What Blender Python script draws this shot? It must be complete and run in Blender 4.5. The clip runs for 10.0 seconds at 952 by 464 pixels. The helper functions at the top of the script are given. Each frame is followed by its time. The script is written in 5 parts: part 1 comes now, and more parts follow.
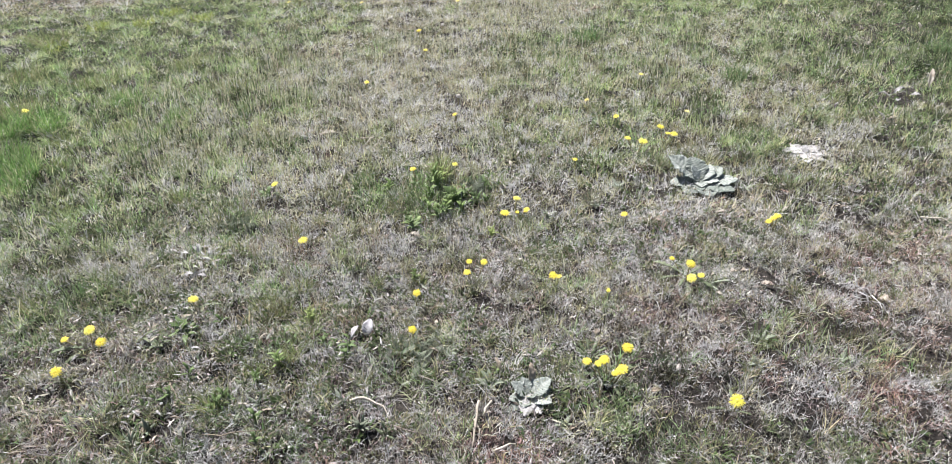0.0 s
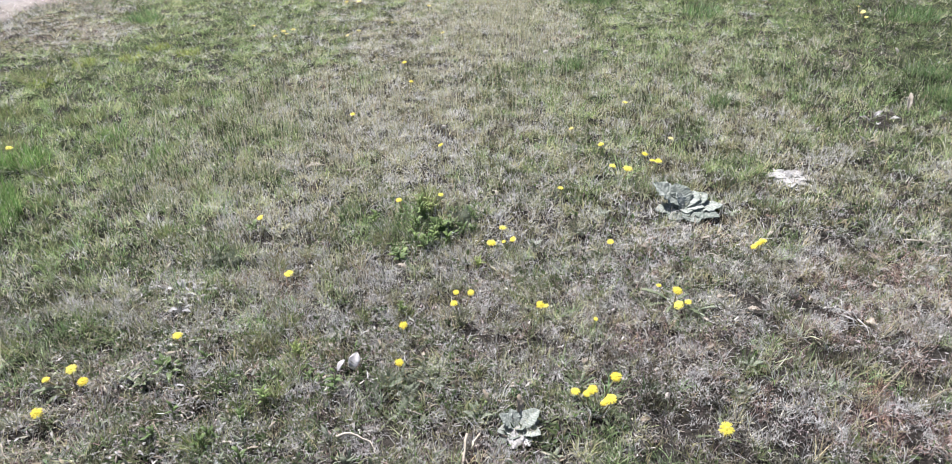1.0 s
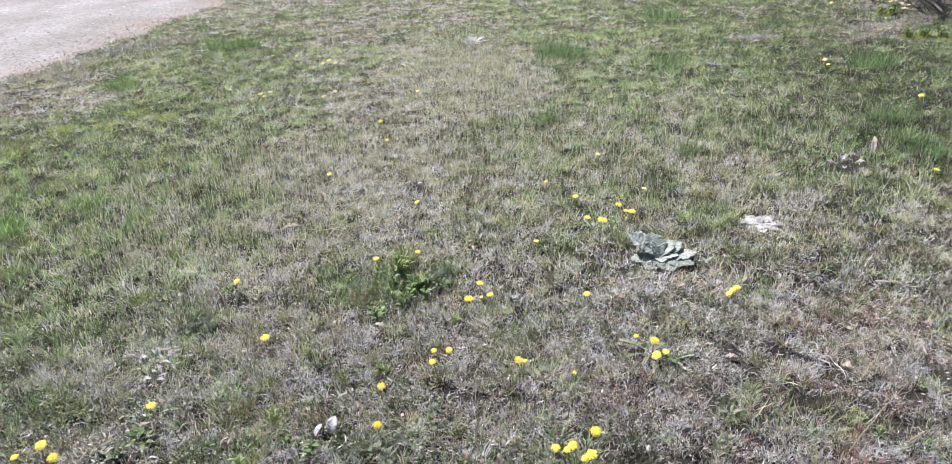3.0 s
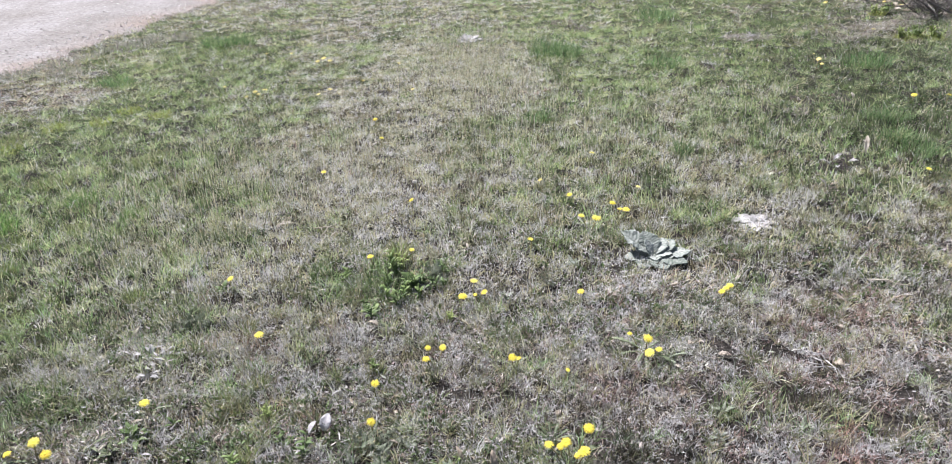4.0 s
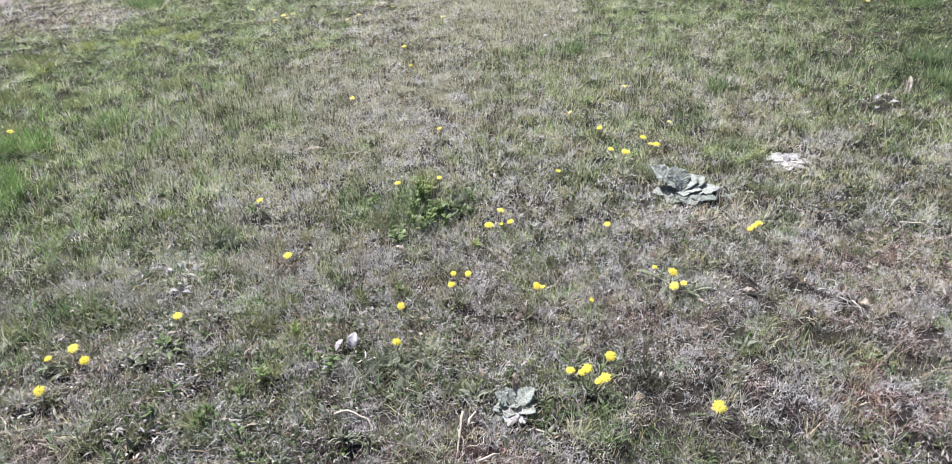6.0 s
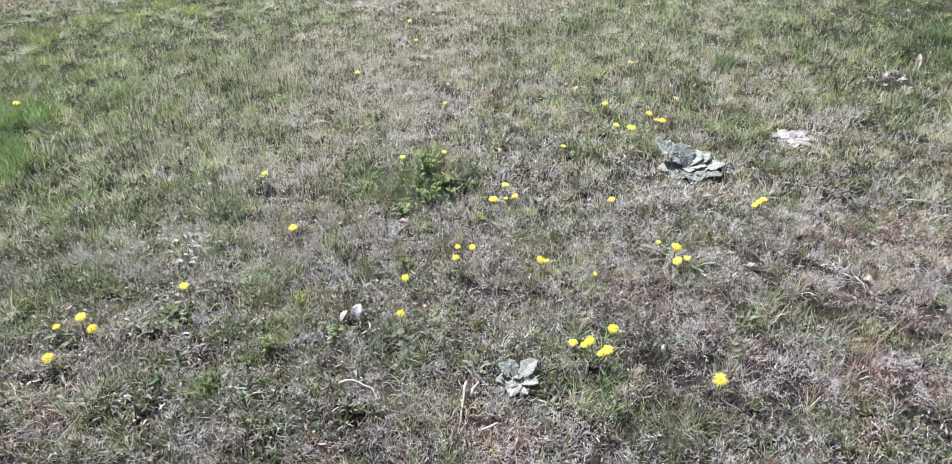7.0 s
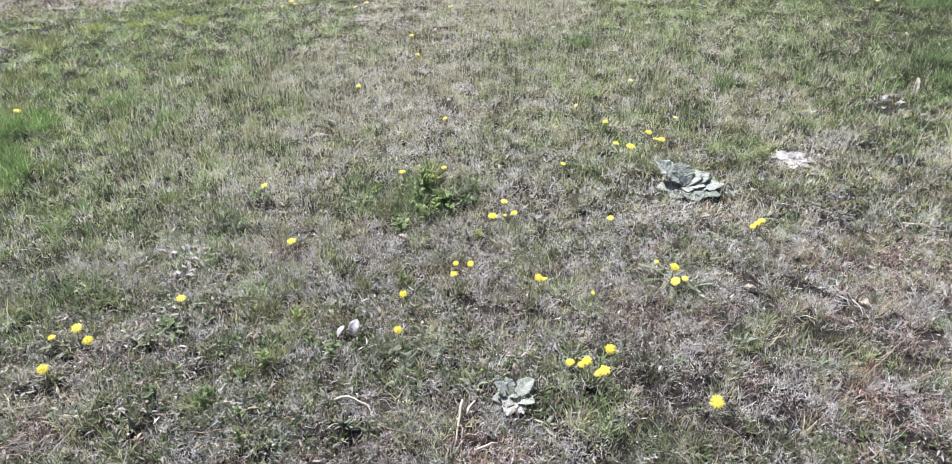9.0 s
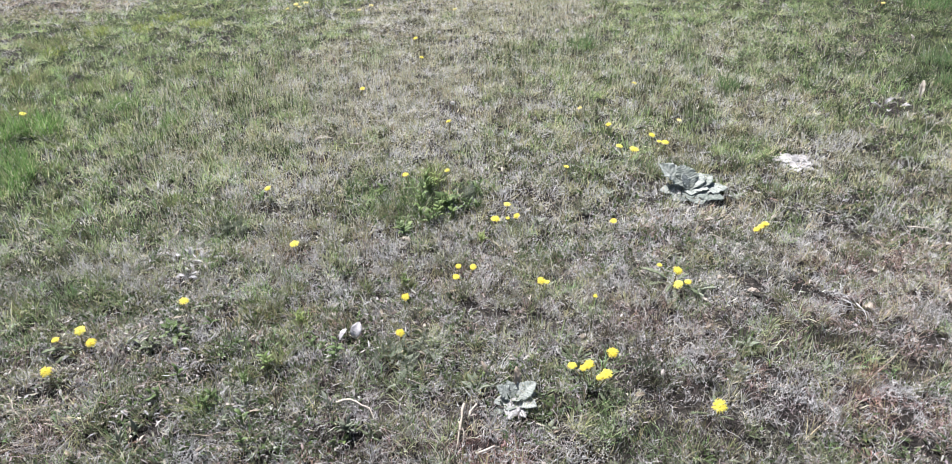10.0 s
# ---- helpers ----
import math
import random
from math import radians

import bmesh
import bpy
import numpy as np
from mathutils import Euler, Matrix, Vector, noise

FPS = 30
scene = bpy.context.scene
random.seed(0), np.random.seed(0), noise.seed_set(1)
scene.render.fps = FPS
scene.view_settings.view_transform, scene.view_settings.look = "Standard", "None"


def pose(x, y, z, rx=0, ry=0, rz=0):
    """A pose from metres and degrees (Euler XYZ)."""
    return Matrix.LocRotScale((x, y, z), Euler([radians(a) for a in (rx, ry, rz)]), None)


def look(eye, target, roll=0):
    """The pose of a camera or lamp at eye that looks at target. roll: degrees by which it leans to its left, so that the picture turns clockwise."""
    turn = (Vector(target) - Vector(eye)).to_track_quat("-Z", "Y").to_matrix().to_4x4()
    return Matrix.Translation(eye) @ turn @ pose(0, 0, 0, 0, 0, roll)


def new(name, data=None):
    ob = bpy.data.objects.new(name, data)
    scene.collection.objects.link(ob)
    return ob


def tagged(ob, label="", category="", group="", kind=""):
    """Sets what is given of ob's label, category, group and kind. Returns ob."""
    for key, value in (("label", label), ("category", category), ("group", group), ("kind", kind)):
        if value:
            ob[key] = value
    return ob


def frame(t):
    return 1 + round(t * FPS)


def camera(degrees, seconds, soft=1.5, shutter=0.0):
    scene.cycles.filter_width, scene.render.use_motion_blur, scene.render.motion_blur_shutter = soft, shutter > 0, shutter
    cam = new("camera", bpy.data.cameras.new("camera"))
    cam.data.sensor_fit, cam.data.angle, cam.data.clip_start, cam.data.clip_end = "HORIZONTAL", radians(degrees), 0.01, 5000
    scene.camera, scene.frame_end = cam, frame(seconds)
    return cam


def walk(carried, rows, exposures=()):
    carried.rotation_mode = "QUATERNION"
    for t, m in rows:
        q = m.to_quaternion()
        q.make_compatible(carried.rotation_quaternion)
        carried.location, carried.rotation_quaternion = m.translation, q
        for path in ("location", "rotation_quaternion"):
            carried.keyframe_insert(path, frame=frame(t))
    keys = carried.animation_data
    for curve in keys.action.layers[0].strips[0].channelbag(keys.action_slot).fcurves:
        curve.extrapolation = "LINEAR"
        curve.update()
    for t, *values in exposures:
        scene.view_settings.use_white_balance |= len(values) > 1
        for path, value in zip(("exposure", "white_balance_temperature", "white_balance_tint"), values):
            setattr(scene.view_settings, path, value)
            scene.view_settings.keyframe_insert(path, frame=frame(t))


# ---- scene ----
cam = camera(66.5, 10.0, soft=0.85)
PATH = [
    (0, (0.0, 0.0, 1.35), (0.0, 1.677, 0.261), -1.0),
    (0.5, (0.005, 0.005, 1.355), (0.02, 1.711, 0.31), -1.2),
    (1, (0.014, 0.006, 1.356), (0.042, 1.723, 0.331), -1.5),
    (1.5, (0.012, 0.006, 1.359), (0.027, 1.75, 0.38), -1.8),
    (2, (0.017, 0.007, 1.364), (0.019, 1.776, 0.432), -2.3),
    (2.5, (0.03, 0.008, 1.37), (0.075, 1.795, 0.473), -2.4),
    (2.7, (0.041, 0.006, 1.373), (0.107, 1.79, 0.472), -2.7),
    (3.8, (0.045, -0.001, 1.376), (0.136, 1.781, 0.471), -2.5),
    (4, (0.046, -0.002, 1.373), (0.137, 1.778, 0.467), -2.4),
    (4.5, (0.045, -0.007, 1.377), (0.134, 1.769, 0.46), -2.1),
    (5, (0.032, -0.015, 1.373), (0.086, 1.741, 0.417), -2.1),
    (5.5, (0.026, -0.009, 1.356), (0.053, 1.713, 0.339), -1.6),
    (6.8, (0.036, -0.032, 1.344), (0.047, 1.642, 0.25), -1.7),
    (7, (0.029, -0.031, 1.339), (0.035, 1.637, 0.235), -1.4),
    (7.5, (0.03, -0.033, 1.34), (0.035, 1.633, 0.233), -1.2),
    (8, (0.029, -0.032, 1.343), (0.036, 1.636, 0.24), -1.4),
    (8.5, (0.032, -0.031, 1.346), (0.046, 1.643, 0.252), -1.4),
    (9, (0.025, -0.024, 1.352), (0.039, 1.662, 0.276), -0.3),
    (9.5, (0.029, -0.024, 1.353), (0.04, 1.663, 0.278), -0.4),
    (10, (0.033, -0.022, 1.354), (0.033, 1.667, 0.283), -0.5),
]
walk(cam, [(t, look(eye, target, roll)) for t, eye, target, roll in PATH], [(0.0, 1.42, 6260, 14.0), (1.0, 1.39, 6200, 15.0), (2.2, 1.34, 6100, 16.5), (5.0, 1.34, 6100, 17.0), (7.0, 1.40, 6100, 17.0), (10.0, 1.42, 6140, 15.5)])

# ---- light ----
SUN_AZ, SUN_EL = radians(-34.0), radians(53.0)   # bearing from +y towards +x, height
world = bpy.data.worlds.new("sky")
scene.world = world
world.use_nodes = True
wn = world.node_tree.nodes
sky = wn.new("ShaderNodeTexSky")
sky.sky_type, sky.sun_disc = "NISHITA", False
sky.sun_elevation, sky.sun_rotation = SUN_EL, SUN_AZ % (2 * math.pi)
sky.air_density, sky.dust_density = 1.0, 2.0
world.node_tree.links.new(sky.outputs[0], wn["Background"].inputs[0])
wn["Background"].inputs[1].default_value = 0.042

sun_dir = Vector((math.sin(SUN_AZ) * math.cos(SUN_EL), math.cos(SUN_AZ) * math.cos(SUN_EL), math.sin(SUN_EL)))
sun = new("sun", bpy.data.lights.new("sun", "SUN"))
sun.data.energy, sun.data.angle, sun.data.color = 5.0, radians(0.6), (1.0, 0.97, 0.92)
sun.matrix_world = look(sun_dir * 30, (0, 0, 0))

# ---- value noise for relief, patches and scatter ----
LATTICE = np.random.default_rng(7).random((256, 256))


def vnoise(x, y, shift=0):
    x, y = np.asarray(x, float) + 37.3 * shift, np.asarray(y, float) + 11.7 * shift
    xi, yi = np.floor(x).astype(int), np.floor(y).astype(int)
    u, v = x - xi, y - yi
    u, v = u * u * (3 - 2 * u), v * v * (3 - 2 * v)
    a, b = LATTICE[xi % 256, yi % 256], LATTICE[(xi + 1) % 256, yi % 256]
    c, d = LATTICE[xi % 256, (yi + 1) % 256], LATTICE[(xi + 1) % 256, (yi + 1) % 256]
    return (a * (1 - u) + b * u) * (1 - v) + (c * (1 - u) + d * u) * v


def fbm(x, y, shift=0, octaves=3):
    total, gain, norm = 0.0, 1.0, 0.0
    for o in range(octaves):
        total, norm = total + gain * vnoise(x * 2**o, y * 2**o, shift + o), norm + gain
        gain *= 0.5
    return total / norm


def path_side(x, y):
    """Metres from the edge of the gravel track: plus on the track."""
    edge = -3.36 + 0.235 * (np.asarray(y, float) - 5.5) + 0.26 * (vnoise(np.asarray(y) * 1.1, 3.0, 5) - 0.5) + 0.22 * (vnoise(np.asarray(y) * 4.0, 9.0, 6) - 0.5) + 0.12 * (vnoise(np.asarray(y) * 13.0, 9.0, 8) - 0.5)
    return edge - x


def ground_z(x, y):
    x, y = np.asarray(x, float), np.asarray(y, float)
    z = 0.016 * (fbm(x * 1.3, y * 1.3, 1) - 0.5) + 0.020 * (fbm(x * 7, y * 7, 2) - 0.5) + 0.018 * (vnoise(x * 13, y * 13, 3) - 0.5)
    near = np.clip(1 - (np.hypot(x, y - 4) - 14) / 20, 0, 1)
    lawn = np.clip(0.5 - path_side(x, y) * 3, 0.0, 1)
    return z * near * lawn


def gz(x, y):
    return float(ground_z(x, y))


def blob_sum(x, y, blobs):
    total = np.zeros(np.shape(x))
    for cx, cy, rx, ry, amp in blobs:
        total = total + amp * np.exp(-((x - cx) / rx) ** 2 - ((y - cy) / ry) ** 2)
    return total


GREEN = [
    (-2.2, 3.2, 0.8, 0.9, 0.9), (-1.5, 3.4, 0.6, 0.8, 0.3), (-1.3, 2.4, 0.5, 0.4, 0.2), (-1.85, 2.75, 0.3, 0.45, 0.6), (-2.2, 4.6, 1.2, 1.1, 0.55), (-1.2, 3.6, 0.5, 0.7, 0.3),
    (-1.9, 6.2, 0.9, 1.3, 0.65), (-1.5, 2.1, 0.4, 0.35, 0.35), (1.1, 3.5, 0.6, 0.6, 0.12), (1.9, 4.6, 1.1, 1.2, 0.58),
    (2.5, 3.5, 0.5, 0.7, 0.7), (1.7, 6.6, 1.6, 1.6, 0.45), (3.6, 5.0, 1.2, 1.2, 0.8), (0.6, 3.9, 0.4, 0.6, 0.08),
    (2.9, 7.8, 2.0, 1.5, 0.6), (-0.7, 8.0, 1.1, 1.2, 0.2), (-0.16, 2.34, 0.28, 0.2, 0.5), (-1.9, 3.6, 0.7, 0.9, 0.3), (0.35, 2.2, 0.5, 0.35, -0.35), (-0.8, 1.5, 0.5, 0.35, -0.1), (0.65, 1.15, 0.3, 0.1, 0.0), (0.3, 1.15, 0.4, 0.15, -0.15), (0.75, 1.5, 0.2, 0.15, 0.05), (1.3, 1.95, 0.2, 0.12, 0.3), (1.5, 2.8, 0.7, 0.45, 0.28), (-0.1, 3.0, 0.7, 0.6, 0.12), (-0.8, 2.6, 0.6, 0.5, 0.2), (0.4, 5.2, 0.7, 1.2, -0.2),
    (-0.35, 3.2, 0.5, 0.6, -0.25), (-2.75, 5.2, 0.5, 0.35, -0.8), (-2.3, 5.2, 0.25, 0.2, -0.4), (-3.3, 6.2, 0.5, 0.5, -0.4), (4.7, 7.1, 0.5, 0.5, -0.6), (3.75, 5.9, 0.4, 0.3, -0.7), (2.75, 3.5, 0.42, 0.6, 0.45), (2.2, 3.9, 0.35, 0.3, -0.25), (-1.35, 1.85, 0.4, 0.4, 0.42), (-0.7, 2.25, 0.4, 0.3, 0.1), (-1.9, 2.9, 0.35, 0.4, 0.4),
]
PINK = [(-2.75, 5.25, 0.6, 0.4, 0.7), (-3.1, 6.3, 0.6, 0.6, 0.5), (-0.45, 1.53, 0.16, 0.12, 0.9), (-0.63, 1.60, 0.12, 0.1, 0.8), (-1.02, 1.18, 0.14, 0.09, 0.8), (-0.48, 1.1, 0.2, 0.07, 1.3), (0.06, 1.16, 0.1, 0.06, 1.0), (0.0, 1.06, 0.2, 0.06, 1.0), (0.51, 1.68, 0.12, 0.1, 0.7), (0.95, 1.62, 0.16, 0.12, 0.8), (1.25, 1.86, 0.22, 0.14, 1.0), (1.5, 1.92, 0.3, 0.2, 1.1), (1.40, 1.66, 0.2, 0.12, 0.9), (1.03, 1.69, 0.16, 0.1, 0.7), (0.63, 1.98, 0.14, 0.1, 0.6), (0.90, 2.13, 0.14, 0.07, 0.7), (1.05, 2.15, 0.14, 0.1, 0.7), (1.1, 1.24, 0.2, 0.12, 0.8), (1.3, 1.42, 0.2, 0.12, 0.5), (0.66, 1.42, 0.14, 0.1, 0.5), (0.3, 2.0, 0.2, 0.1, 0.4)]
MOSS = [(0.28, 1.72, 0.16, 0.11, 0.9), (-0.17, 1.45, 0.12, 0.1, 0.8), (0.02, 1.52, 0.1, 0.08, 0.5), (0.8, 1.53, 0.12, 0.1, 0.8), (1.07, 1.47, 0.14, 0.08, 0.9), (0.5, 1.2, 0.2, 0.1, 0.7), (0.8, 1.13, 0.16, 0.08, 0.7), (-0.6, 1.3, 0.2, 0.12, 0.5), (-0.9, 1.36, 0.14, 0.08, 0.4), (0.7, 1.72, 0.14, 0.08, 0.7), (-0.83, 2.13, 0.1, 0.1, 0.9), (1.2, 2.3, 0.25, 0.15, 0.5), (-0.25, 1.22, 0.14, 0.08, 0.6)]


def greenness(x, y):
    g = 0.25 + blob_sum(x, y, GREEN) + 1.0 * (fbm(x * 2.6, y * 2.6, 11) - 0.5) + 1.0 * (vnoise(x * 8, y * 8, 14) - 0.5)
    return np.clip(g, 0.0, 1.0)


# ---- materials ----
def material(name, rough=0.8, spec=0.3):
    m = bpy.data.materials.new(name)
    m.use_nodes = True
    p = m.node_tree.nodes["Principled BSDF"]
    p.inputs["Roughness"].default_value, p.inputs["Specular IOR Level"].default_value = rough, spec
    return m, m.node_tree.nodes, m.node_tree.links, p


def ramp_node(nodes, stops):
    r = nodes.new("ShaderNodeValToRGB")
    el = r.color_ramp.elements
    while len(el) < len(stops):
        el.new(0.5)
    for e, (at, colour) in zip(el, stops):
        e.position, e.color = at, (*colour, 1)
    return r


def noise_node(nodes, links, scale, detail=4.0, coords="Object"):
    tc = nodes.new("ShaderNodeTexCoord")
    n = nodes.new("ShaderNodeTexNoise")
    n.inputs["Scale"].default_value, n.inputs["Detail"].default_value = scale, detail
    links.new(tc.outputs[coords], n.inputs["Vector"])
    return n


def mix_colour(nodes, links, kind, factor, a, b):
    mx = nodes.new("ShaderNodeMix")
    mx.data_type, mx.blend_type = "RGBA", kind
    mx.inputs[0].default_value = factor
    links.new(a, mx.inputs[6])
    links.new(b, mx.inputs[7])
    return mx.outputs[2]


def translucent(m, nodes, links, p, colour, share):
    t = nodes.new("ShaderNodeBsdfTranslucent")
    mx = nodes.new("ShaderNodeMixShader")
    mx.inputs[0].default_value = share
    links.new(colour, t.inputs["Color"])
    links.new(p.outputs[0], mx.inputs[1])
    links.new(t.outputs[0], mx.inputs[2])
    links.new(mx.outputs[0], nodes["Material Output"].inputs["Surface"])


def blade_material(name, share, rough=0.6, spec=0.35):
    """Colour from each blade's own tone, broken by fine mottling."""
    m, nodes, links, p = material(name, rough, spec)
    at = nodes.new("ShaderNodeAttribute")
    at.attribute_name = "tone"
    n = noise_node(nodes, links, 90.0, 3.0)
    r = ramp_node(nodes, [(0.25, (0.72, 0.70, 0.66)), (0.75, (1.0, 1.0, 1.0))])
    links.new(n.outputs["Fac"], r.inputs[0])
    c = mix_colour(nodes, links, "MULTIPLY", 1.0, at.outputs["Color"], r.outputs["Color"])
    links.new(c, p.inputs["Base Color"])
    translucent(m, nodes, links, p, c, share)
    return m


def leaf_material(name, stops, scale, share=0.25, rough=0.55, spec=0.35, bump=0.0):
    """Two-scale mottled leaf, shifted a little from leaf to leaf."""
    m, nodes, links, p = material(name, rough, spec)
    n = noise_node(nodes, links, scale, 5.0)
    info = nodes.new("ShaderNodeObjectInfo")
    add = nodes.new("ShaderNodeMath")
    add.operation = "MULTIPLY_ADD"
    add.inputs[1].default_value, add.inputs[2].default_value = 0.3, -0.15
    links.new(info.outputs["Random"], add.inputs[0])
    s = nodes.new("ShaderNodeMath")
    links.new(n.outputs["Fac"], s.inputs[0])
    links.new(add.outputs[0], s.inputs[1])
    r = ramp_node(nodes, stops)
    links.new(s.outputs[0], r.inputs[0])
    links.new(r.outputs["Color"], p.inputs["Base Color"])
    if bump:
        n2 = noise_node(nodes, links, scale * 4, 4.0)
        b = nodes.new("ShaderNodeBump")
        b.inputs["Strength"].default_value, b.inputs["Distance"].default_value = bump, 0.004
        links.new(n2.outputs["Fac"], b.inputs["Height"])
        links.new(b.outputs[0], p.inputs["Normal"])
    if share:
        translucent(m, nodes, links, p, r.outputs["Color"], share)
    return m


def ground_material(name, coarse, fine, scale, bump):
    m, nodes, links, p = material(name, 0.95, 0.15)
    a, b = noise_node(nodes, links, scale, 6.0), noise_node(nodes, links, scale * 22, 5.0)
    ra, rb = ramp_node(nodes, coarse), ramp_node(nodes, fine)
    links.new(a.outputs["Fac"], ra.inputs[0])
    links.new(b.outputs["Fac"], rb.inputs[0])
    c = mix_colour(nodes, links, "MULTIPLY", 1.0, ra.outputs["Color"], rb.outputs["Color"])
    links.new(c, p.inputs["Base Color"])
    bp = nodes.new("ShaderNodeBump")
    bp.inputs["Strength"].default_value, bp.inputs["Distance"].default_value = bump, 0.015
    links.new(b.outputs["Fac"], bp.inputs["Height"])
    links.new(bp.outputs[0], p.inputs["Normal"])
    return m


SOIL = ground_material("soil", [(0.3, (0.021, 0.019, 0.0165)), (0.55, (0.037, 0.0325, 0.028)), (0.75, (0.066, 0.058, 0.050))], [(0.35, (0.35, 0.35, 0.35)), (0.65, (1, 1, 1))], 3.0, 1.0)
SAND = ground_material("track_sand", [(0.3, (0.19, 0.177, 0.163)), (0.5, (0.235, 0.224, 0.214)), (0.75, (0.295, 0.288, 0.284))], [(0.3, (0.60, 0.585, 0.57)), (0.7, (1, 1, 1))], 1.3, 1.0)


def turf_over(m):
    """Past the blades that are built, short turf takes over from bare soil."""
    nodes, links, p = m.node_tree.nodes, m.node_tree.links, m.node_tree.nodes["Principled BSDF"]
    soil = p.inputs["Base Color"].links[0].from_socket
    at = nodes.new("ShaderNodeAttribute")
    at.attribute_name = "turf"
    n, f, h = noise_node(nodes, links, 1.3, 10.0), noise_node(nodes, links, 60.0, 6.0), noise_node(nodes, links, 14.0, 6.0)
    r = ramp_node(nodes, [(0.36, (0.066, 0.088, 0.042)), (0.48, (0.10, 0.11, 0.064)), (0.58, (0.135, 0.13, 0.10)), (0.72, (0.115, 0.108, 0.085))])
    g = ramp_node(nodes, [(0.38, (0.22, 0.21, 0.20)), (0.62, (1.15, 1.13, 1.1))])
    b = ramp_node(nodes, [(0.36, (0.5, 0.49, 0.47)), (0.62, (1.15, 1.15, 1.15))])
    links.new(h.outputs["Fac"], b.inputs[0])
    links.new(n.outputs["Fac"], r.inputs[0])
    links.new(f.outputs["Fac"], g.inputs[0])
    c = mix_colour(nodes, links, "MULTIPLY", 1.0, r.outputs["Color"], g.outputs["Color"])
    c = mix_colour(nodes, links, "MULTIPLY", 1.0, c, b.outputs["Color"])
    mx = nodes.new("ShaderNodeMix")
    mx.data_type = "RGBA"
    links.new(at.outputs["Fac"], mx.inputs[0])
    links.new(soil, mx.inputs[6])
    links.new(c, mx.inputs[7])
    links.new(mx.outputs[2], p.inputs["Base Color"])


def earth_over(m):
    """Brown earth worn out along the track's edge."""
    nodes, links, p = m.node_tree.nodes, m.node_tree.links, m.node_tree.nodes["Principled BSDF"]
    sand = p.inputs["Base Color"].links[0].from_socket
    at = nodes.new("ShaderNodeAttribute")
    at.attribute_name = "earth"
    f = noise_node(nodes, links, 30.0, 6.0)
    g = ramp_node(nodes, [(0.3, (0.15, 0.12, 0.10)), (0.7, (0.25, 0.21, 0.18))])
    links.new(f.outputs["Fac"], g.inputs[0])
    mx = nodes.new("ShaderNodeMix")
    mx.data_type = "RGBA"
    links.new(at.outputs["Fac"], mx.inputs[0])
    links.new(sand, mx.inputs[6])
    links.new(g.outputs["Color"], mx.inputs[7])
    links.new(mx.outputs[2], p.inputs["Base Color"])


turf_over(SOIL)
earth_over(SAND)
LIVE = blade_material("live_grass", 0.40, 0.65, 0.25)
DEAD = blade_material("dead_grass", 0.20, 0.85, 0.12)
STONE = blade_material("track_stone", 0.0, 0.85, 0.2)
YELLOW = leaf_material("dandelion_petal", [(0.2, (0.82, 0.65, 0.06)), (0.5, (0.84, 0.75, 0.11)), (0.8, (0.87, 0.82, 0.21))], 60, 0.4, 0.6, 0.2)
# yellow petals washed out, distance haze painted into their colour
PALE = leaf_material("hazed_petal", [(0.2, (0.70, 0.59, 0.15)), (0.8, (0.81, 0.74, 0.33))], 60, 0.3, 0.7, 0.2)
FLUFF = leaf_material("seed_fluff", [(0.2, (0.62, 0.58, 0.55)), (0.8, (0.80, 0.78, 0.76))], 90, 0.4, 0.9, 0.1)
STEM = leaf_material("stem", [(0.2, (0.20, 0.19, 0.08)), (0.8, (0.32, 0.27, 0.14))], 30, 0.15)
CALYX = leaf_material("calyx", [(0.2, (0.07, 0.12, 0.03)), (0.8, (0.13, 0.19, 0.06))], 60, 0.15)
LEAF = leaf_material("weed_leaf", [(0.2, (0.065, 0.105, 0.035)), (0.55, (0.11, 0.165, 0.055)), (0.85, (0.18, 0.25, 0.10))], 26, 0.3)
FRESH = leaf_material("fresh_leaf", [(0.2, (0.115, 0.18, 0.055)), (0.8, (0.235, 0.315, 0.105))], 30, 0.35)
YOUNG_LEAF = leaf_material("young_leaf", [(0.2, (0.20, 0.27, 0.08)), (0.8, (0.36, 0.42, 0.15))], 30, 0.35)
DULL = leaf_material("dandelion_leaf", [(0.2, (0.075, 0.10, 0.05)), (0.55, (0.125, 0.15, 0.085)), (0.85, (0.20, 0.22, 0.14))], 26, 0.25, 0.6, 0.3)
GREYLEAF = leaf_material("grey_leaf", [(0.2, (0.12, 0.145, 0.10)), (0.55, (0.20, 0.225, 0.165)), (0.85, (0.30, 0.325, 0.25))], 40, 0.2, 0.8, 0.2)


def ribbed(m):
    """Pale veins over greener felt."""
    nodes, links, p = m.node_tree.nodes, m.node_tree.links, m.node_tree.nodes["Principled BSDF"]
    felt = p.inputs["Base Color"].links[0].from_socket
    at = nodes.new("ShaderNodeAttribute")
    at.attribute_name = "rib"
    r = ramp_node(nodes, [(0.1, (0.72, 0.79, 0.74)), (0.75, (1.12, 1.10, 1.08))])
    links.new(at.outputs["Fac"], r.inputs[0])
    links.new(mix_colour(nodes, links, "MULTIPLY", 1.0, felt, r.outputs["Color"]), p.inputs["Base Color"])
    return m


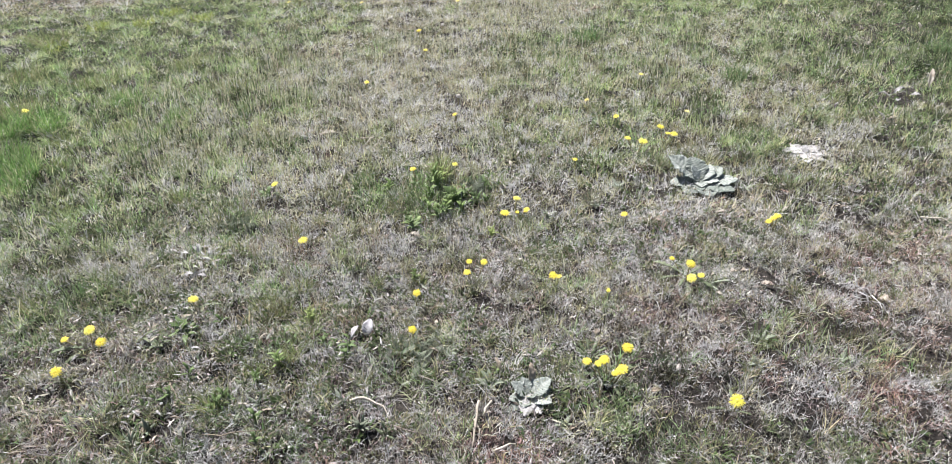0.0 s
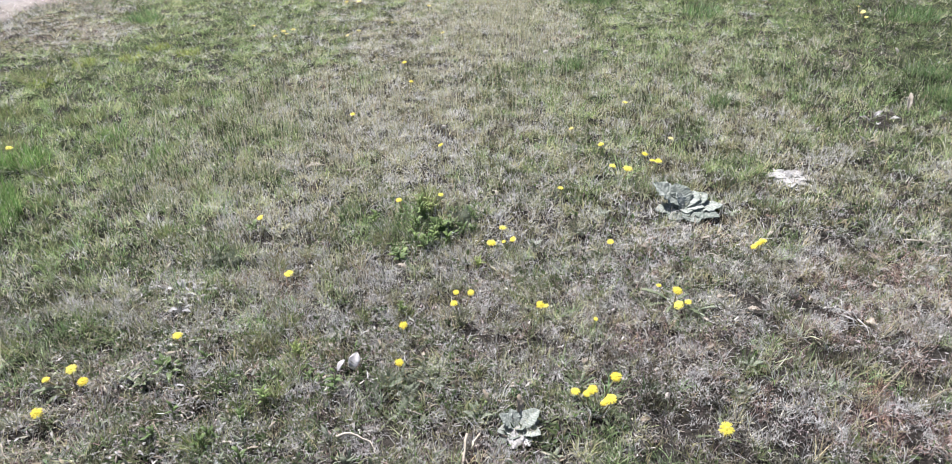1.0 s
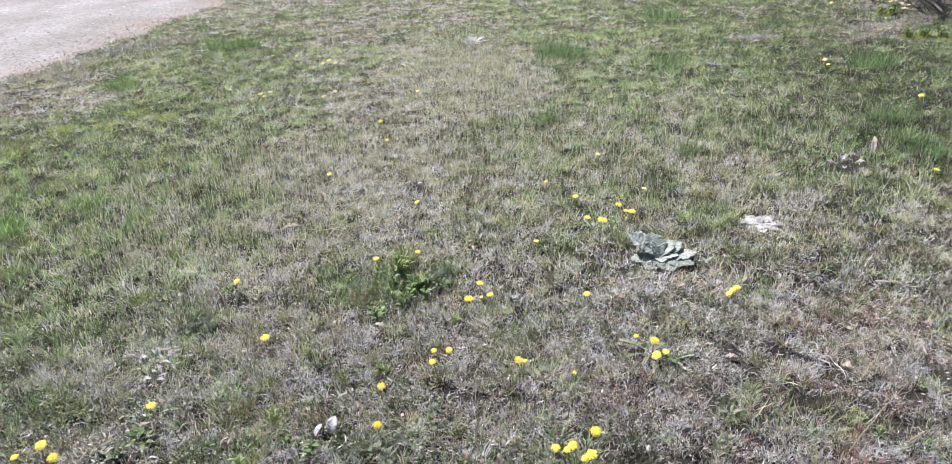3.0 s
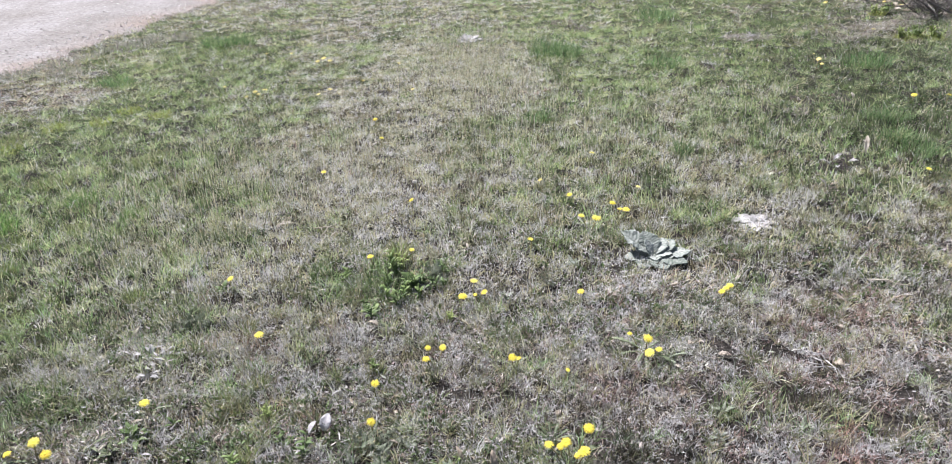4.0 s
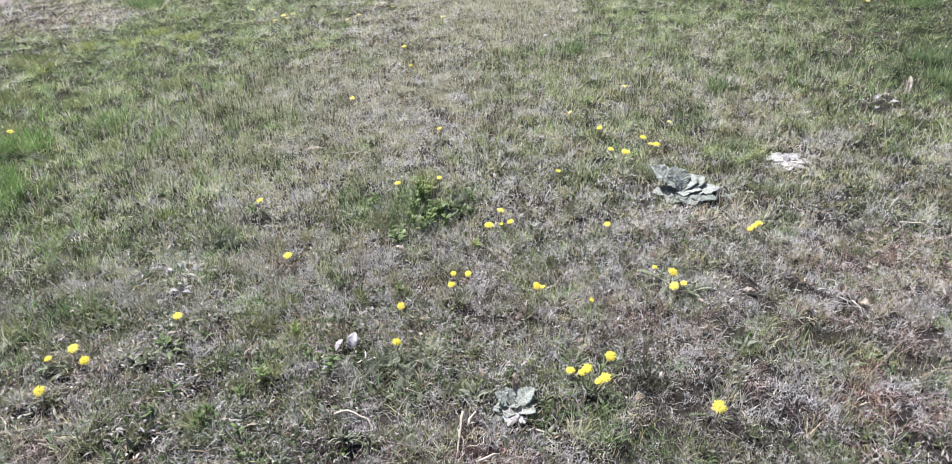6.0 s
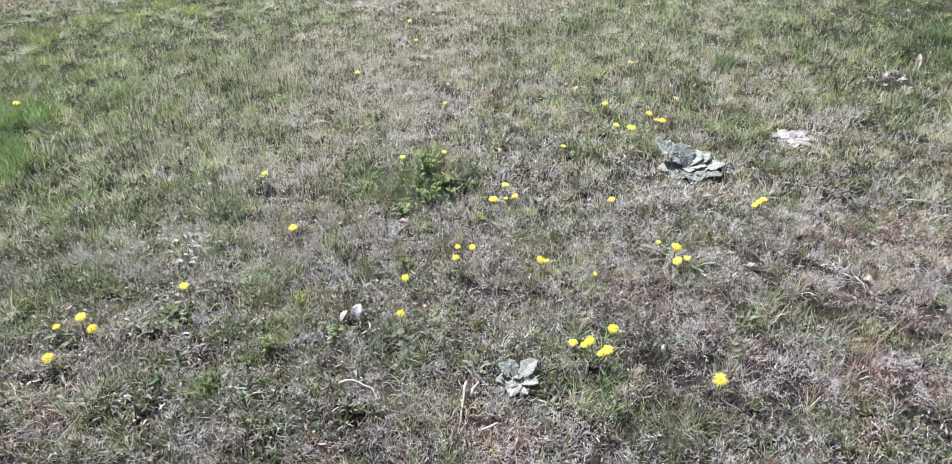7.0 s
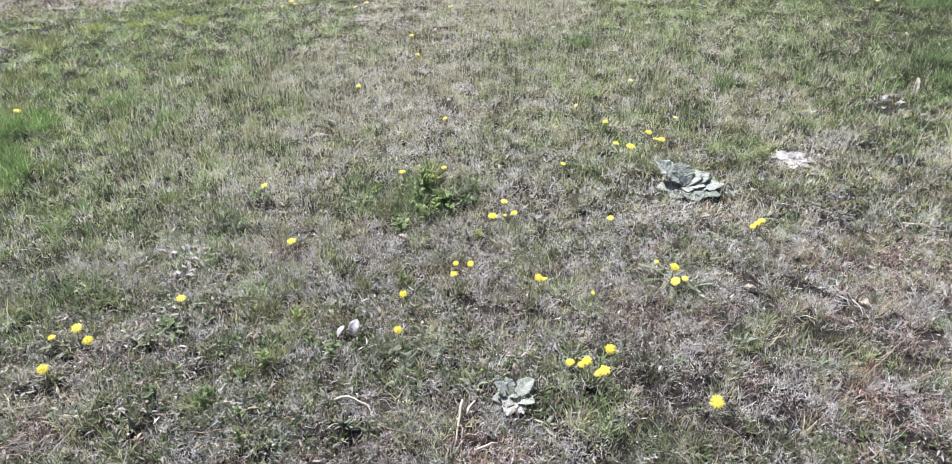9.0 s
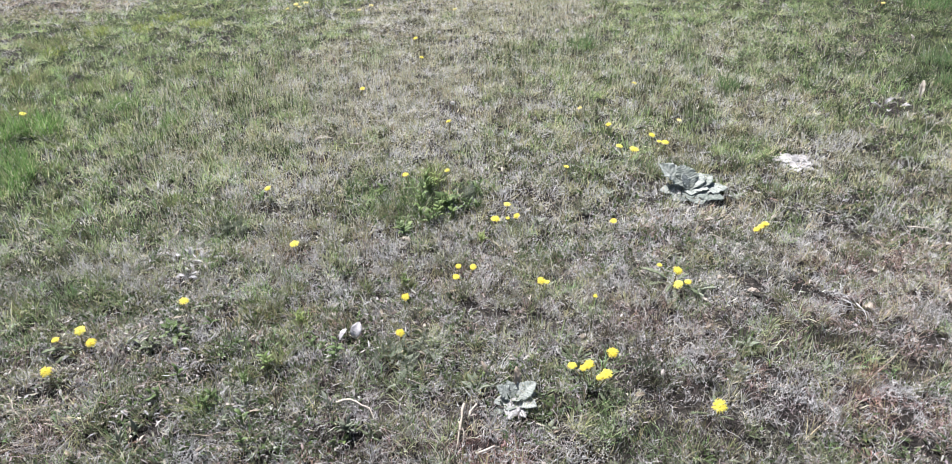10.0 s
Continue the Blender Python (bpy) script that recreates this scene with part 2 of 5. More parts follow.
FELT = leaf_material("mullein_felt", [(0.28, (0.155, 0.176, 0.157)), (0.5, (0.255, 0.276, 0.254)), (0.75, (0.385, 0.404, 0.38))], 28, 0.2, 0.95, 0.1, 1.0)
ribbed(FELT)
DRYFELT = leaf_material("dried_mullein", [(0.25, (0.21, 0.203, 0.193)), (0.5, (0.35, 0.342, 0.33)), (0.8, (0.50, 0.49, 0.475))], 28, 0.15, 0.95, 0.1, 0.5)
DRYLEAF = leaf_material("dry_leaf", [(0.25, (0.34, 0.29, 0.23)), (0.55, (0.52, 0.47, 0.40)), (0.85, (0.66, 0.62, 0.56))], 35, 0.42, 0.85, 0.2, 0.4)
TAN = leaf_material("tan_leaf", [(0.25, (0.22, 0.178, 0.132)), (0.8, (0.38, 0.325, 0.255))], 35, 0.2, 0.85, 0.2, 0.4)
SILVER = leaf_material("silver_leaf", [(0.25, (0.24, 0.23, 0.23)), (0.55, (0.39, 0.378, 0.378)), (0.85, (0.53, 0.518, 0.518))], 45, 0.2, 0.8, 0.25, 0.5)
STRAW = leaf_material("straw_stalk", [(0.25, (0.30, 0.265, 0.21)), (0.8, (0.48, 0.44, 0.37))], 40, 0.0, 0.75, 0.25)
DARKBARK = leaf_material("shrub_bark", [(0.25, (0.09, 0.08, 0.073)), (0.8, (0.27, 0.245, 0.228))], 40, 0.0, 0.9, 0.2, 0.4)
BARK = leaf_material("twig_bark", [(0.25, (0.12, 0.10, 0.085)), (0.8, (0.27, 0.235, 0.21))], 40, 0.0, 0.9, 0.2, 0.4)


# ---- mesh helpers ----
def empty(name, x, y, z=None, turn=0.0):
    ob = new(name)
    ob.empty_display_size = 0.02
    ob.matrix_basis = pose(x, y, gz(x, y) if z is None else z, 0, 0, turn)
    return ob


def part(name, data, mat, parent, label="", m=None):
    ob = new(name, data)
    if not data.materials:
        data.materials.append(mat)
    ob.parent = parent
    if m is not None:
        ob.matrix_basis = m
    return tagged(ob, label)


def mesh_of(name, verts, faces, smooth=True):
    me = bpy.data.meshes.new(name)
    me.from_pydata([tuple(v) for v in verts], [], faces)
    if smooth:
        me.polygons.foreach_set("use_smooth", [True] * len(me.polygons))
    me.update()
    return me


def tube(name, points, radii, sides=6):
    """A bent, tapered stalk through points."""
    pts = [Vector(p) for p in points]
    verts, faces = [], []
    for k, p in enumerate(pts):
        along = (pts[min(k + 1, len(pts) - 1)] - pts[max(k - 1, 0)]).normalized()
        a = along.cross(Vector((0.31, 0.2, 0.93)) if abs(along.z) < 0.9 else Vector((1, 0.1, 0))).normalized()
        b = along.cross(a)
        for s in range(sides):
            t = 2 * math.pi * s / sides
            verts.append(p + (a * math.cos(t) + b * math.sin(t)) * radii[k])
    for k in range(len(pts) - 1):
        for s in range(sides):
            i, j = k * sides + s, k * sides + (s + 1) % sides
            faces.append((i, j, j + sides, i + sides))
    faces.append(tuple(reversed(range(sides))))
    faces.append(tuple(range((len(pts) - 1) * sides, len(pts) * sides)))
    return mesh_of(name, verts, faces)


def sheet(name, length, width, outline, rng, rise=0.3, droop=0.6, fold=0.25, ripple=0.0, crumple=0.0, vein=0.0, thick=0.0012, nu=6, nv=10):
    """A leaf that grows along +y from the origin: outline(s) gives half its width; rise and droop bend it in radians."""
    top, ribs, y, z = [], [], 0.0, 0.0
    phase = rng.random() * 6
    for k in range(nv + 1):
        s = k / nv
        if k:
            a = rise - (rise + droop) * s
            y, z = y + math.cos(a) * length / nv, z + math.sin(a) * length / nv
        half = width * 0.5 * outline(s) * (1 + (0.05 * math.sin(phase + s * 44) if vein else 0))
        for i in range(nu + 1):
            u = i / nu * 2 - 1
            wave = vein * width * abs(math.sin(s * 34 - abs(u) * 5)) + ripple * width * abs(u) ** 3 * math.sin(math.pi * s) * (math.sin(phase + s * 19 + (2 if u > 0 else 0)) + 0.6 * math.sin(phase * 2 + s * 43))
            lump = crumple * width * (float(vnoise(u * 2.2 + phase * 3, s * 5.0, 21)) - 0.5 + 0.4 * (float(vnoise(u * 5.0 + phase * 3, s * 13.0, 22)) - 0.5))
            top.append((u * half, y, z + fold * abs(u) * half + wave + lump))
            ribs.append(1.0 if abs(u) < 0.12 else abs(math.sin(s * 34 - abs(u) * 5)) ** 2)
    n = len(top)
    verts = top + [(p[0], p[1], p[2] - thick) for p in top]
    faces, row = [], nu + 1
    for k in range(nv):
        for i in range(nu):
            q = (k * row + i, k * row + i + 1, (k + 1) * row + i + 1, (k + 1) * row + i)
            faces += [q, tuple(v + n for v in reversed(q))]
        a, b = k * row, (k + 1) * row
        faces += [(a, b, b + n, a + n), (b + nu, a + nu, a + nu + n, b + nu + n)]
    me = mesh_of(name, verts, faces)
    if vein:
        me.attributes.new("rib", "FLOAT", "POINT").data.foreach_set("value", ribs + ribs)
    return me


def oval(s):
    return max(0.03, math.sin(math.pi * min(1, s * 0.92 + 0.06)) ** 0.7)


def ovate(s):
    return max(0.03, math.sin(math.pi * min(1.0, 0.06 + 0.94 * s)) ** 0.75 * (0.72 + 0.28 * math.sin(math.pi * s * 0.8)))


def lance(s):
    return max(0.02, math.sin(math.pi * (s * 0.9 + 0.08)) ** 0.9)


def toothed(s):
    saw = 1 - ((s * 6.2) % 1.0) * 0.62
    return max(0.05, (0.15 + 0.85 * s**0.7) * saw * (1 if s < 0.86 else (1 - s) / 0.14 + 0.05))


# ---- many thin blades in one mesh ----
def blades(name, x, y, z, length, width, az, lean, bend, tone, mat, seg=2, profile="blade", twist=None, curl=0.0):
    """curl: how far a blade turns sideways along its length, in radians."""
    n = len(x)
    rng = np.random.default_rng(n)
    curl = rng.normal(0, 1, n) * curl
    twist = rng.normal(0, 0.7, n) if twist is None else twist
    px, py, pz = x.copy(), y.copy(), z.copy()
    rows = np.zeros((n, 2 * seg + 1, 3), np.float32)
    for k in range(seg + 1):
        s = k / seg
        a = lean + bend * s
        ux, uy = np.cos(az + curl * s), np.sin(az + curl * s)
        if k:
            mid = lean + bend * (s - 0.5 / seg)
            px, py, pz = px + np.sin(mid) * ux * length / seg, py + np.sin(mid) * uy * length / seg, pz + np.cos(mid) * length / seg
        if k == seg:
            rows[:, 2 * seg] = np.stack([px, py, pz], -1)
            break
        w = width * 0.5 * ((1.0, 0.85, 0.6, 0.4)[k] if profile == "blade" else (0.35, 1.0, 0.9, 0.5)[k])
        nx, ny, nz = np.cos(a) * ux, np.cos(a) * uy, -np.sin(a)
        sx, sy, sz = -uy * np.cos(twist) + nx * np.sin(twist), ux * np.cos(twist) + ny * np.sin(twist), nz * np.sin(twist)
        rows[:, 2 * k] = np.stack([px - sx * w, py - sy * w, pz - sz * w], -1)
        rows[:, 2 * k + 1] = np.stack([px + sx * w, py + sy * w, pz + sz * w], -1)
    per = []
    for k in range(seg - 1):
        per += [2 * k, 2 * k + 1, 2 * k + 3, 2 * k + 2]
    per += [2 * seg - 2, 2 * seg - 1, 2 * seg]
    loops = (np.arange(n)[:, None] * (2 * seg + 1) + np.array(per)[None]).ravel().astype(np.int32)
    counts = np.tile(np.array([4] * (seg - 1) + [3]), n)
    starts = np.concatenate([[0], np.cumsum(counts)[:-1]]).astype(np.int32)
    me = bpy.data.meshes.new(name)
    me.vertices.add(n * (2 * seg + 1))
    me.vertices.foreach_set("co", rows.ravel())
    me.loops.add(len(loops))
    me.loops.foreach_set("vertex_index", loops)
    me.polygons.add(len(starts))
    me.polygons.foreach_set("loop_start", starts)
    me.update(calc_edges=True)
    at = me.attributes.new("tone", "FLOAT_COLOR", "FACE")
    at.data.foreach_set("color", np.repeat(np.concatenate([tone, np.ones((n, 1))], 1), seg, axis=0).astype(np.float32).ravel())
    me.materials.append(mat)
    return new(name, me)


def spread(rng, n, y0, y1):
    """Even points over the ground that opens away from the eye, between two distances."""
    y = np.sqrt(rng.random(n) * ((y1 + 0.94) ** 2 - (y0 + 0.94) ** 2) + (y0 + 0.94) ** 2) - 0.94
    return (rng.random(n) * 2 - 1) * (0.6 + 0.64 * y) + rng.normal(0, 0.07, n) * (0.5 + 0.2 * y), y + (rng.normal(0, 0.06, n) if y0 < 1 else 0)


def pick(rng, tones, n, spread_=0.15):
    base = np.array(tones)[rng.integers(0, len(tones), n)]
    return np.clip(base * (1 + rng.normal(0, spread_, (n, 1))) * (1 + rng.normal(0, 0.05, (n, 3))), 0.01, 0.85)


# ---- ground, one sheet to the horizon ----
def axis(lo, hi, step, reach):
    inner = list(np.arange(lo, hi + step / 2, step))
    out, d = [], step
    while d < reach:
        d *= 1.5
        out.append(d)
    return np.array([lo - d for d in reversed(out)] + inner + [hi + d for d in out])


gx, gy = axis(-5.0, 5.6, 0.045, 1500), axis(0.4, 10.0, 0.045, 1500)
GX, GY = np.meshgrid(gx, gy)
nxg, nyg = len(gx), len(gy)
gverts = np.stack([GX.ravel(), GY.ravel(), ground_z(GX, GY).ravel()], -1)
idx = np.arange(nxg * nyg).reshape(nyg, nxg)
gfaces = np.stack([idx[:-1, :-1], idx[:-1, 1:], idx[1:, 1:], idx[1:, :-1]], -1).reshape(-1, 4)
ground_mesh = bpy.data.meshes.new("ground")
ground_mesh.from_pydata(gverts, [], gfaces.tolist())
ground_mesh.polygons.foreach_set("use_smooth", [True] * len(ground_mesh.polygons))
turf = np.clip((np.maximum.reduce([np.abs(GX) - 0.58 - 0.64 * GY, 0.8 - GY, (GY - 5.6) * 0.25]) + 0.5 * (fbm(GX * 3, GY * 3, 35) - 0.5)) / 0.35, 0, 1)
ground_mesh.attributes.new("turf", "FLOAT", "POINT").data.foreach_set("value", turf.ravel().astype(np.float32))
ground_mesh.materials.append(SOIL)
tagged(new("ground", ground_mesh), "dark brown bare soil under thin dry lawn", "ground", kind="structure")

# the gravel track: a low crowned bed with a ragged edge
ty = np.concatenate([np.arange(-30, 2, 1.0), np.arange(2, 14, 0.08), np.arange(14, 70, 1.0)])
tw = np.concatenate([np.linspace(0, 0.5, 12), np.linspace(0.6, 4.2, 24)])
tverts, tfaces = [], []
for k, yy in enumerate(ty):
    edge_x = float(path_side(0.0, yy))
    for w in tw:
        xx = edge_x - w
        h = 0.004 + 0.012 * min(1, w / 0.4) + 0.010 * float(fbm(xx * 3, yy * 3, 31)) * min(1, w / 0.15)
        if w == tw[0] or w == tw[-1]:
            h = -0.02
        tverts.append((xx, yy, h))
    if k:
        a, b = (k - 1) * len(tw), k * len(tw)
        tfaces += [(a + i + 1, a + i, b + i, b + i + 1) for i in range(len(tw) - 1)]
track = new("path", mesh_of("path", tverts, tfaces))
earth = np.clip(1 - np.array([w + 0.5 * (float(vnoise(w * 3, yy * 3, 36)) - 0.4) for yy in ty for w in tw]) / 0.55, 0, 1)
track.data.attributes.new("earth", "FLOAT", "POINT").data.foreach_set("value", earth.astype(np.float32))
track.data.materials.append(SAND)
tagged(track, "pale sandy gravel track beside the lawn", "path", kind="structure")

# ---- dead and live grass ----
DEAD_GREY = [(0.345, 0.325, 0.30), (0.44, 0.42, 0.395), (0.25, 0.232, 0.21), (0.50, 0.475, 0.45), (0.155, 0.138, 0.12), (0.36, 0.35, 0.30), (0.21, 0.188, 0.168)]
DEAD_STRAW = [(0.49, 0.48, 0.35), (0.60, 0.58, 0.45), (0.37, 0.365, 0.25), (0.44, 0.44, 0.33)]
DEAD_PINK = [(0.53, 0.395, 0.345), (0.44, 0.32, 0.275), (0.58, 0.45, 0.40), (0.32, 0.23, 0.195)]
DEAD_MOSS = [(0.205, 0.215, 0.165), (0.275, 0.285, 0.23), (0.14, 0.15, 0.11), (0.34, 0.345, 0.295), (0.17, 0.185, 0.135)]
LIVE_DULL = [(0.235, 0.25, 0.15), (0.32, 0.33, 0.21), (0.165, 0.185, 0.10), (0.38, 0.38, 0.26)]
LIVE_GREEN = [(0.14, 0.225, 0.102), (0.19, 0.28, 0.138), (0.105, 0.178, 0.08), (0.255, 0.33, 0.185)]
BARE = [(2.60, 5.9, 0.22, 0.15, 0.7), (1.97, 3.15, 0.16, 0.1, 1), (1.07, 1.15, 0.05, 0.04, 1.2), (1.06, 1.275, 0.03, 0.02, 0.8), (1.30, 1.51, 0.05, 0.04, 1.2), (1.22, 1.40, 0.04, 0.02, 0.8), (0.78, 1.455, 0.04, 0.025, 0.9), (1.0, 1.735, 0.06, 0.02, 0.8), (-0.80, 1.245, 0.06, 0.03, 1.0), (-1.12, 1.46, 0.07, 0.04, 0.5), (4.75, 6.4, 0.7, 0.5, 1.3), (4.65, 7.3, 0.5, 0.5, 1.2), (-1.05, 1.45, 0.07, 0.04, 0.4), (0.65, 1.205, 0.05, 0.02, 0.4), (0.90, 2.33, 0.07, 0.03, 0.8), (1.0, 1.79, 0.07, 0.03, 0.8), (-2.85, 5.3, 0.3, 0.3, 0.3)]
CLEAR = [(0.845, 2.375, 0.08, 0.07, 1), (1.325, 2.60, 0.08, 0.07, 1), (0.118, 1.31, 0.04, 0.04, 1), (0.371, 6.32, 0.1, 0.1, 1)]
BANDS = [("near", 0.75, 2.1, 235000, 85000, 2), ("middle", 2.1, 3.8, 200000, 130000, 2), ("far", 3.8, 6.5, 210000, 270000, 1), ("farthest", 6.5, 10.6, 160000, 240000, 1)]


def gap(x, y, far=False):
    """Where the soil shows through, in hand-sized hollows and between tussocks."""
    hand = vnoise(x * 15, y * 15, 43) + 0.5 * vnoise(x * 33, y * 33, 44) < (0.2 if far else 0.42)
    return hand | (vnoise(x * (26 if far else 46), y * (26 if far else 46), 45) < (0.22 if far else 0.2))


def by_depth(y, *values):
    """Values from the near grass to the far; rising tones paint in backlit haze."""
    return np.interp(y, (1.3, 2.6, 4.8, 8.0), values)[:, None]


def patchy(y, value):
    """Tone from patch to patch, calmer where the lawn is far off."""
    k = np.interp(y, (1.5, 3.0, 6.0), (1.12, 1.08, 0.9))
    return 1 + k * (value - 1)


def crisp(v):
    return np.clip(1.9 * (v - 0.5) + 0.5, 0.0, 1.0)


def clumps(x, y, shift):
    """Light and dark clumps of the turf, a little longer than wide."""
    return 1 + np.interp(y, (1.2, 2.2, 4.0, 5.5, 8.0), (0.4, 0.9, 1.1, 0.8, 0.5)) * (crisp(vnoise(x * 48, y * 22, shift)) - 0.5)


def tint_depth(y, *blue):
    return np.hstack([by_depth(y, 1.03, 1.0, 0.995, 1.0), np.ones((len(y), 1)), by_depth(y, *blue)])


def dead_tone(rng, x, y):
    """Grey, straw or reddish, by patch; and how strawy the patch is."""
    n = len(x)
    straw = np.clip(blob_sum(x, y, [(0.2, 5.0, 1.2, 1.9, 0.75), (-0.3, 3.6, 1.4, 1.2, 0.5), (2.0, 3.0, 1.2, 1.0, 0.2), (-1.0, 2.5, 0.9, 0.8, 1.0), (-0.9, 2.0, 0.5, 0.4, 0.6), (0.2, 2.7, 1.0, 0.7, 0.5), (-1.6, 2.6, 0.8, 0.8, 0.5), (1.3, 3.4, 0.8, 0.6, 0.5), (1.6, 2.9, 0.8, 0.5, 0.6)]) + 0.5 * (fbm(x * 3, y * 3, 51) - 0.35), 0, 1)
    pink = np.clip(blob_sum(x, y, PINK) * 0.9 + 2.4 * np.interp(y, (1.7, 2.6), (1.0, 0.4)) * (fbm(x * 5, y * 5, 53) - 0.56), 0, 1)
    moss = np.clip(blob_sum(x, y, MOSS) + 2.6 * (fbm(x * 5.5, y * 5.5, 63) - 0.55), 0, 1) * np.interp(y, (1.7, 2.3, 4.0), (0.85, 0.35, 0.15))
    tone = pick(rng, DEAD_GREY, n, 0.28)
    m = rng.random(n) < straw
    tone[m] = pick(rng, DEAD_STRAW, m.sum(), 0.28)
    m = rng.random(n) < moss
    tone[m] = pick(rng, DEAD_MOSS, m.sum(), 0.28)
    m = rng.random(n) < pink * 0.95 * (1 - 0.8 * moss)
    tone[m] = pick(rng, DEAD_PINK, m.sum(), 0.28)
    # blobs also brighten the far centre: backlit haze put into the colour
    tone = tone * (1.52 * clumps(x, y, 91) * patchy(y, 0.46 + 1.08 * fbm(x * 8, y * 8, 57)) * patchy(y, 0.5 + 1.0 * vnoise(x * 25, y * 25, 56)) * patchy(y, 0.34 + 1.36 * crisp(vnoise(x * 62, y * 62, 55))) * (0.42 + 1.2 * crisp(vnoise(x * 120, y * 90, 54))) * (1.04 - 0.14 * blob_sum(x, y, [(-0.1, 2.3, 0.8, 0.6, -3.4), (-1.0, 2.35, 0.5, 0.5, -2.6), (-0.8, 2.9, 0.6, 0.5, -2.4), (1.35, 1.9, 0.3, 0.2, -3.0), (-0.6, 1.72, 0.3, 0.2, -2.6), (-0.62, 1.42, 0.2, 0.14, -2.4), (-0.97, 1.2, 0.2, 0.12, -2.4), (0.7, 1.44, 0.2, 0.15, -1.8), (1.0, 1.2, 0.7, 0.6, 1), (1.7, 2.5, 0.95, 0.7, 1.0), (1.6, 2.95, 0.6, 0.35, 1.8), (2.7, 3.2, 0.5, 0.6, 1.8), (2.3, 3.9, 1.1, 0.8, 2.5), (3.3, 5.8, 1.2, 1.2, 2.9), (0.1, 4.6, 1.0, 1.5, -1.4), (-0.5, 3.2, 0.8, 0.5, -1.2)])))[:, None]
    tone[:, 0] *= 1 + 0.2 * (fbm(x * 4, y * 4, 59) - 0.45)
    return np.clip(tone, 0.02, 0.8), straw


for bi, (band, y0, y1, n_dead, n_live, seg) in enumerate(BANDS):
    rng = np.random.default_rng(100 + bi)
    wide = (1.0, 1.32, 1.95, 2.8)[bi]
    frizz = (1.3, 1.1, 0.0, 0.0)[bi]
    # dead thatch, tangled low
    x, y = spread(rng, n_dead, y0, y1)
    g = greenness(x, y)
    gaps = 0.6 * vnoise(x * 7, y * 7, 41) + 1.1 * vnoise(x * 21, y * 21, 42) - 1.2 * blob_sum(x, y, BARE)
    keep = (rng.random(n_dead) < 1.05 - (0.5, 0.8, 0.9, 0.95)[bi] * g) & (path_side(x, y) < 0.55 * rng.random(n_dead) ** 3) & ~(gap(x, y, bi > 1) & (rng.random(n_dead) < 0.8)) & (gaps > (0.57, 0.57, 0.35, 0.2)[bi] + 0.4 * (rng.random(n_dead) - 0.5))
    x, y, g = x[keep], y[keep], g[keep]
    n = len(x)
    tone, straw = dead_tone(rng, x, y)
    # dead thatch gets paler past the near grass, haze painted into its tone
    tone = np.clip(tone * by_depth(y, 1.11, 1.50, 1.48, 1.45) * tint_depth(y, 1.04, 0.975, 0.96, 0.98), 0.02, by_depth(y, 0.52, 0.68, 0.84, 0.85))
    flat = rng.random(n) < 0.62 - 0.25 * straw
    lean = np.where(flat, rng.uniform(1.0, 1.6, n), rng.uniform(0.1, 1.0, n))
    flow = 6.283 * 1.6 * fbm(x * 3.5, y * 3.5, 58) + rng.normal(0, 1.5, n)
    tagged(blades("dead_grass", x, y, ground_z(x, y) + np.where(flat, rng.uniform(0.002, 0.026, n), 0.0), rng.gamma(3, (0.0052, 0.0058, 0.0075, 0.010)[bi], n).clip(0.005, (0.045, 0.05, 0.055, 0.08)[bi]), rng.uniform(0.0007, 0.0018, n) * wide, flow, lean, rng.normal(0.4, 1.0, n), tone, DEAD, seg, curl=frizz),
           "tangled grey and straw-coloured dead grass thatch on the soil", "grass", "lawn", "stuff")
    # dead tufts: pale tops over dark feet
    per = 12
    x, y = spread(rng, (100000, 90000, 130000, 130000)[bi] // per, y0, y1)
    keep = (rng.random(len(x)) < 1.1 - (0.75, 1.0, 1.0, 1.0)[bi] * greenness(x, y)) & (path_side(x, y) < 0.3 * rng.random(len(x)) ** 3) & (blob_sum(x, y, CLEAR) < 0.4) & ~gap(x, y, bi > 1) & (rng.random(len(x)) > blob_sum(x, y, BARE))
    x, y = x[keep], y[keep]
    tone, straw = dead_tone(rng, x, y)
    tall = rng.uniform(0.018, 0.036, len(x)) + 0.025 * straw * rng.random(len(x))
    x, y, tall, tone = [np.repeat(v, per, axis=0) for v in (x, y, tall, tone)]
    n = len(x)
    r, turn = np.abs(rng.normal(0, 0.012, n)) * (1 + 0.3 * bi), rng.uniform(0, 6.283, n)
    x, y = x + r * np.cos(turn), y + r * np.sin(turn)
    # tufts brightened with distance too, standing in for backlit haze
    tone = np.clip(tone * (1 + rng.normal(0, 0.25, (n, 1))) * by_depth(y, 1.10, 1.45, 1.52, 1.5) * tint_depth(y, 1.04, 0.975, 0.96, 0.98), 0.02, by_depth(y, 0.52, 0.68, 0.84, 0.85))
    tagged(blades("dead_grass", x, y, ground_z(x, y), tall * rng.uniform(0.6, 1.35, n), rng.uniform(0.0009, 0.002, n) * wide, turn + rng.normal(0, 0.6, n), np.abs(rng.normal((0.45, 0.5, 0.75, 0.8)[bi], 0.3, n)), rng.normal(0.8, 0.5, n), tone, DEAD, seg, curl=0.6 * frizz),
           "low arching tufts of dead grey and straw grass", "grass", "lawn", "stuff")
    # live grass: tufts of ten, each with its own colour and height
    per = 10
    x, y = spread(rng, n_live // per, y0, y1)
    g = greenness(x, y)
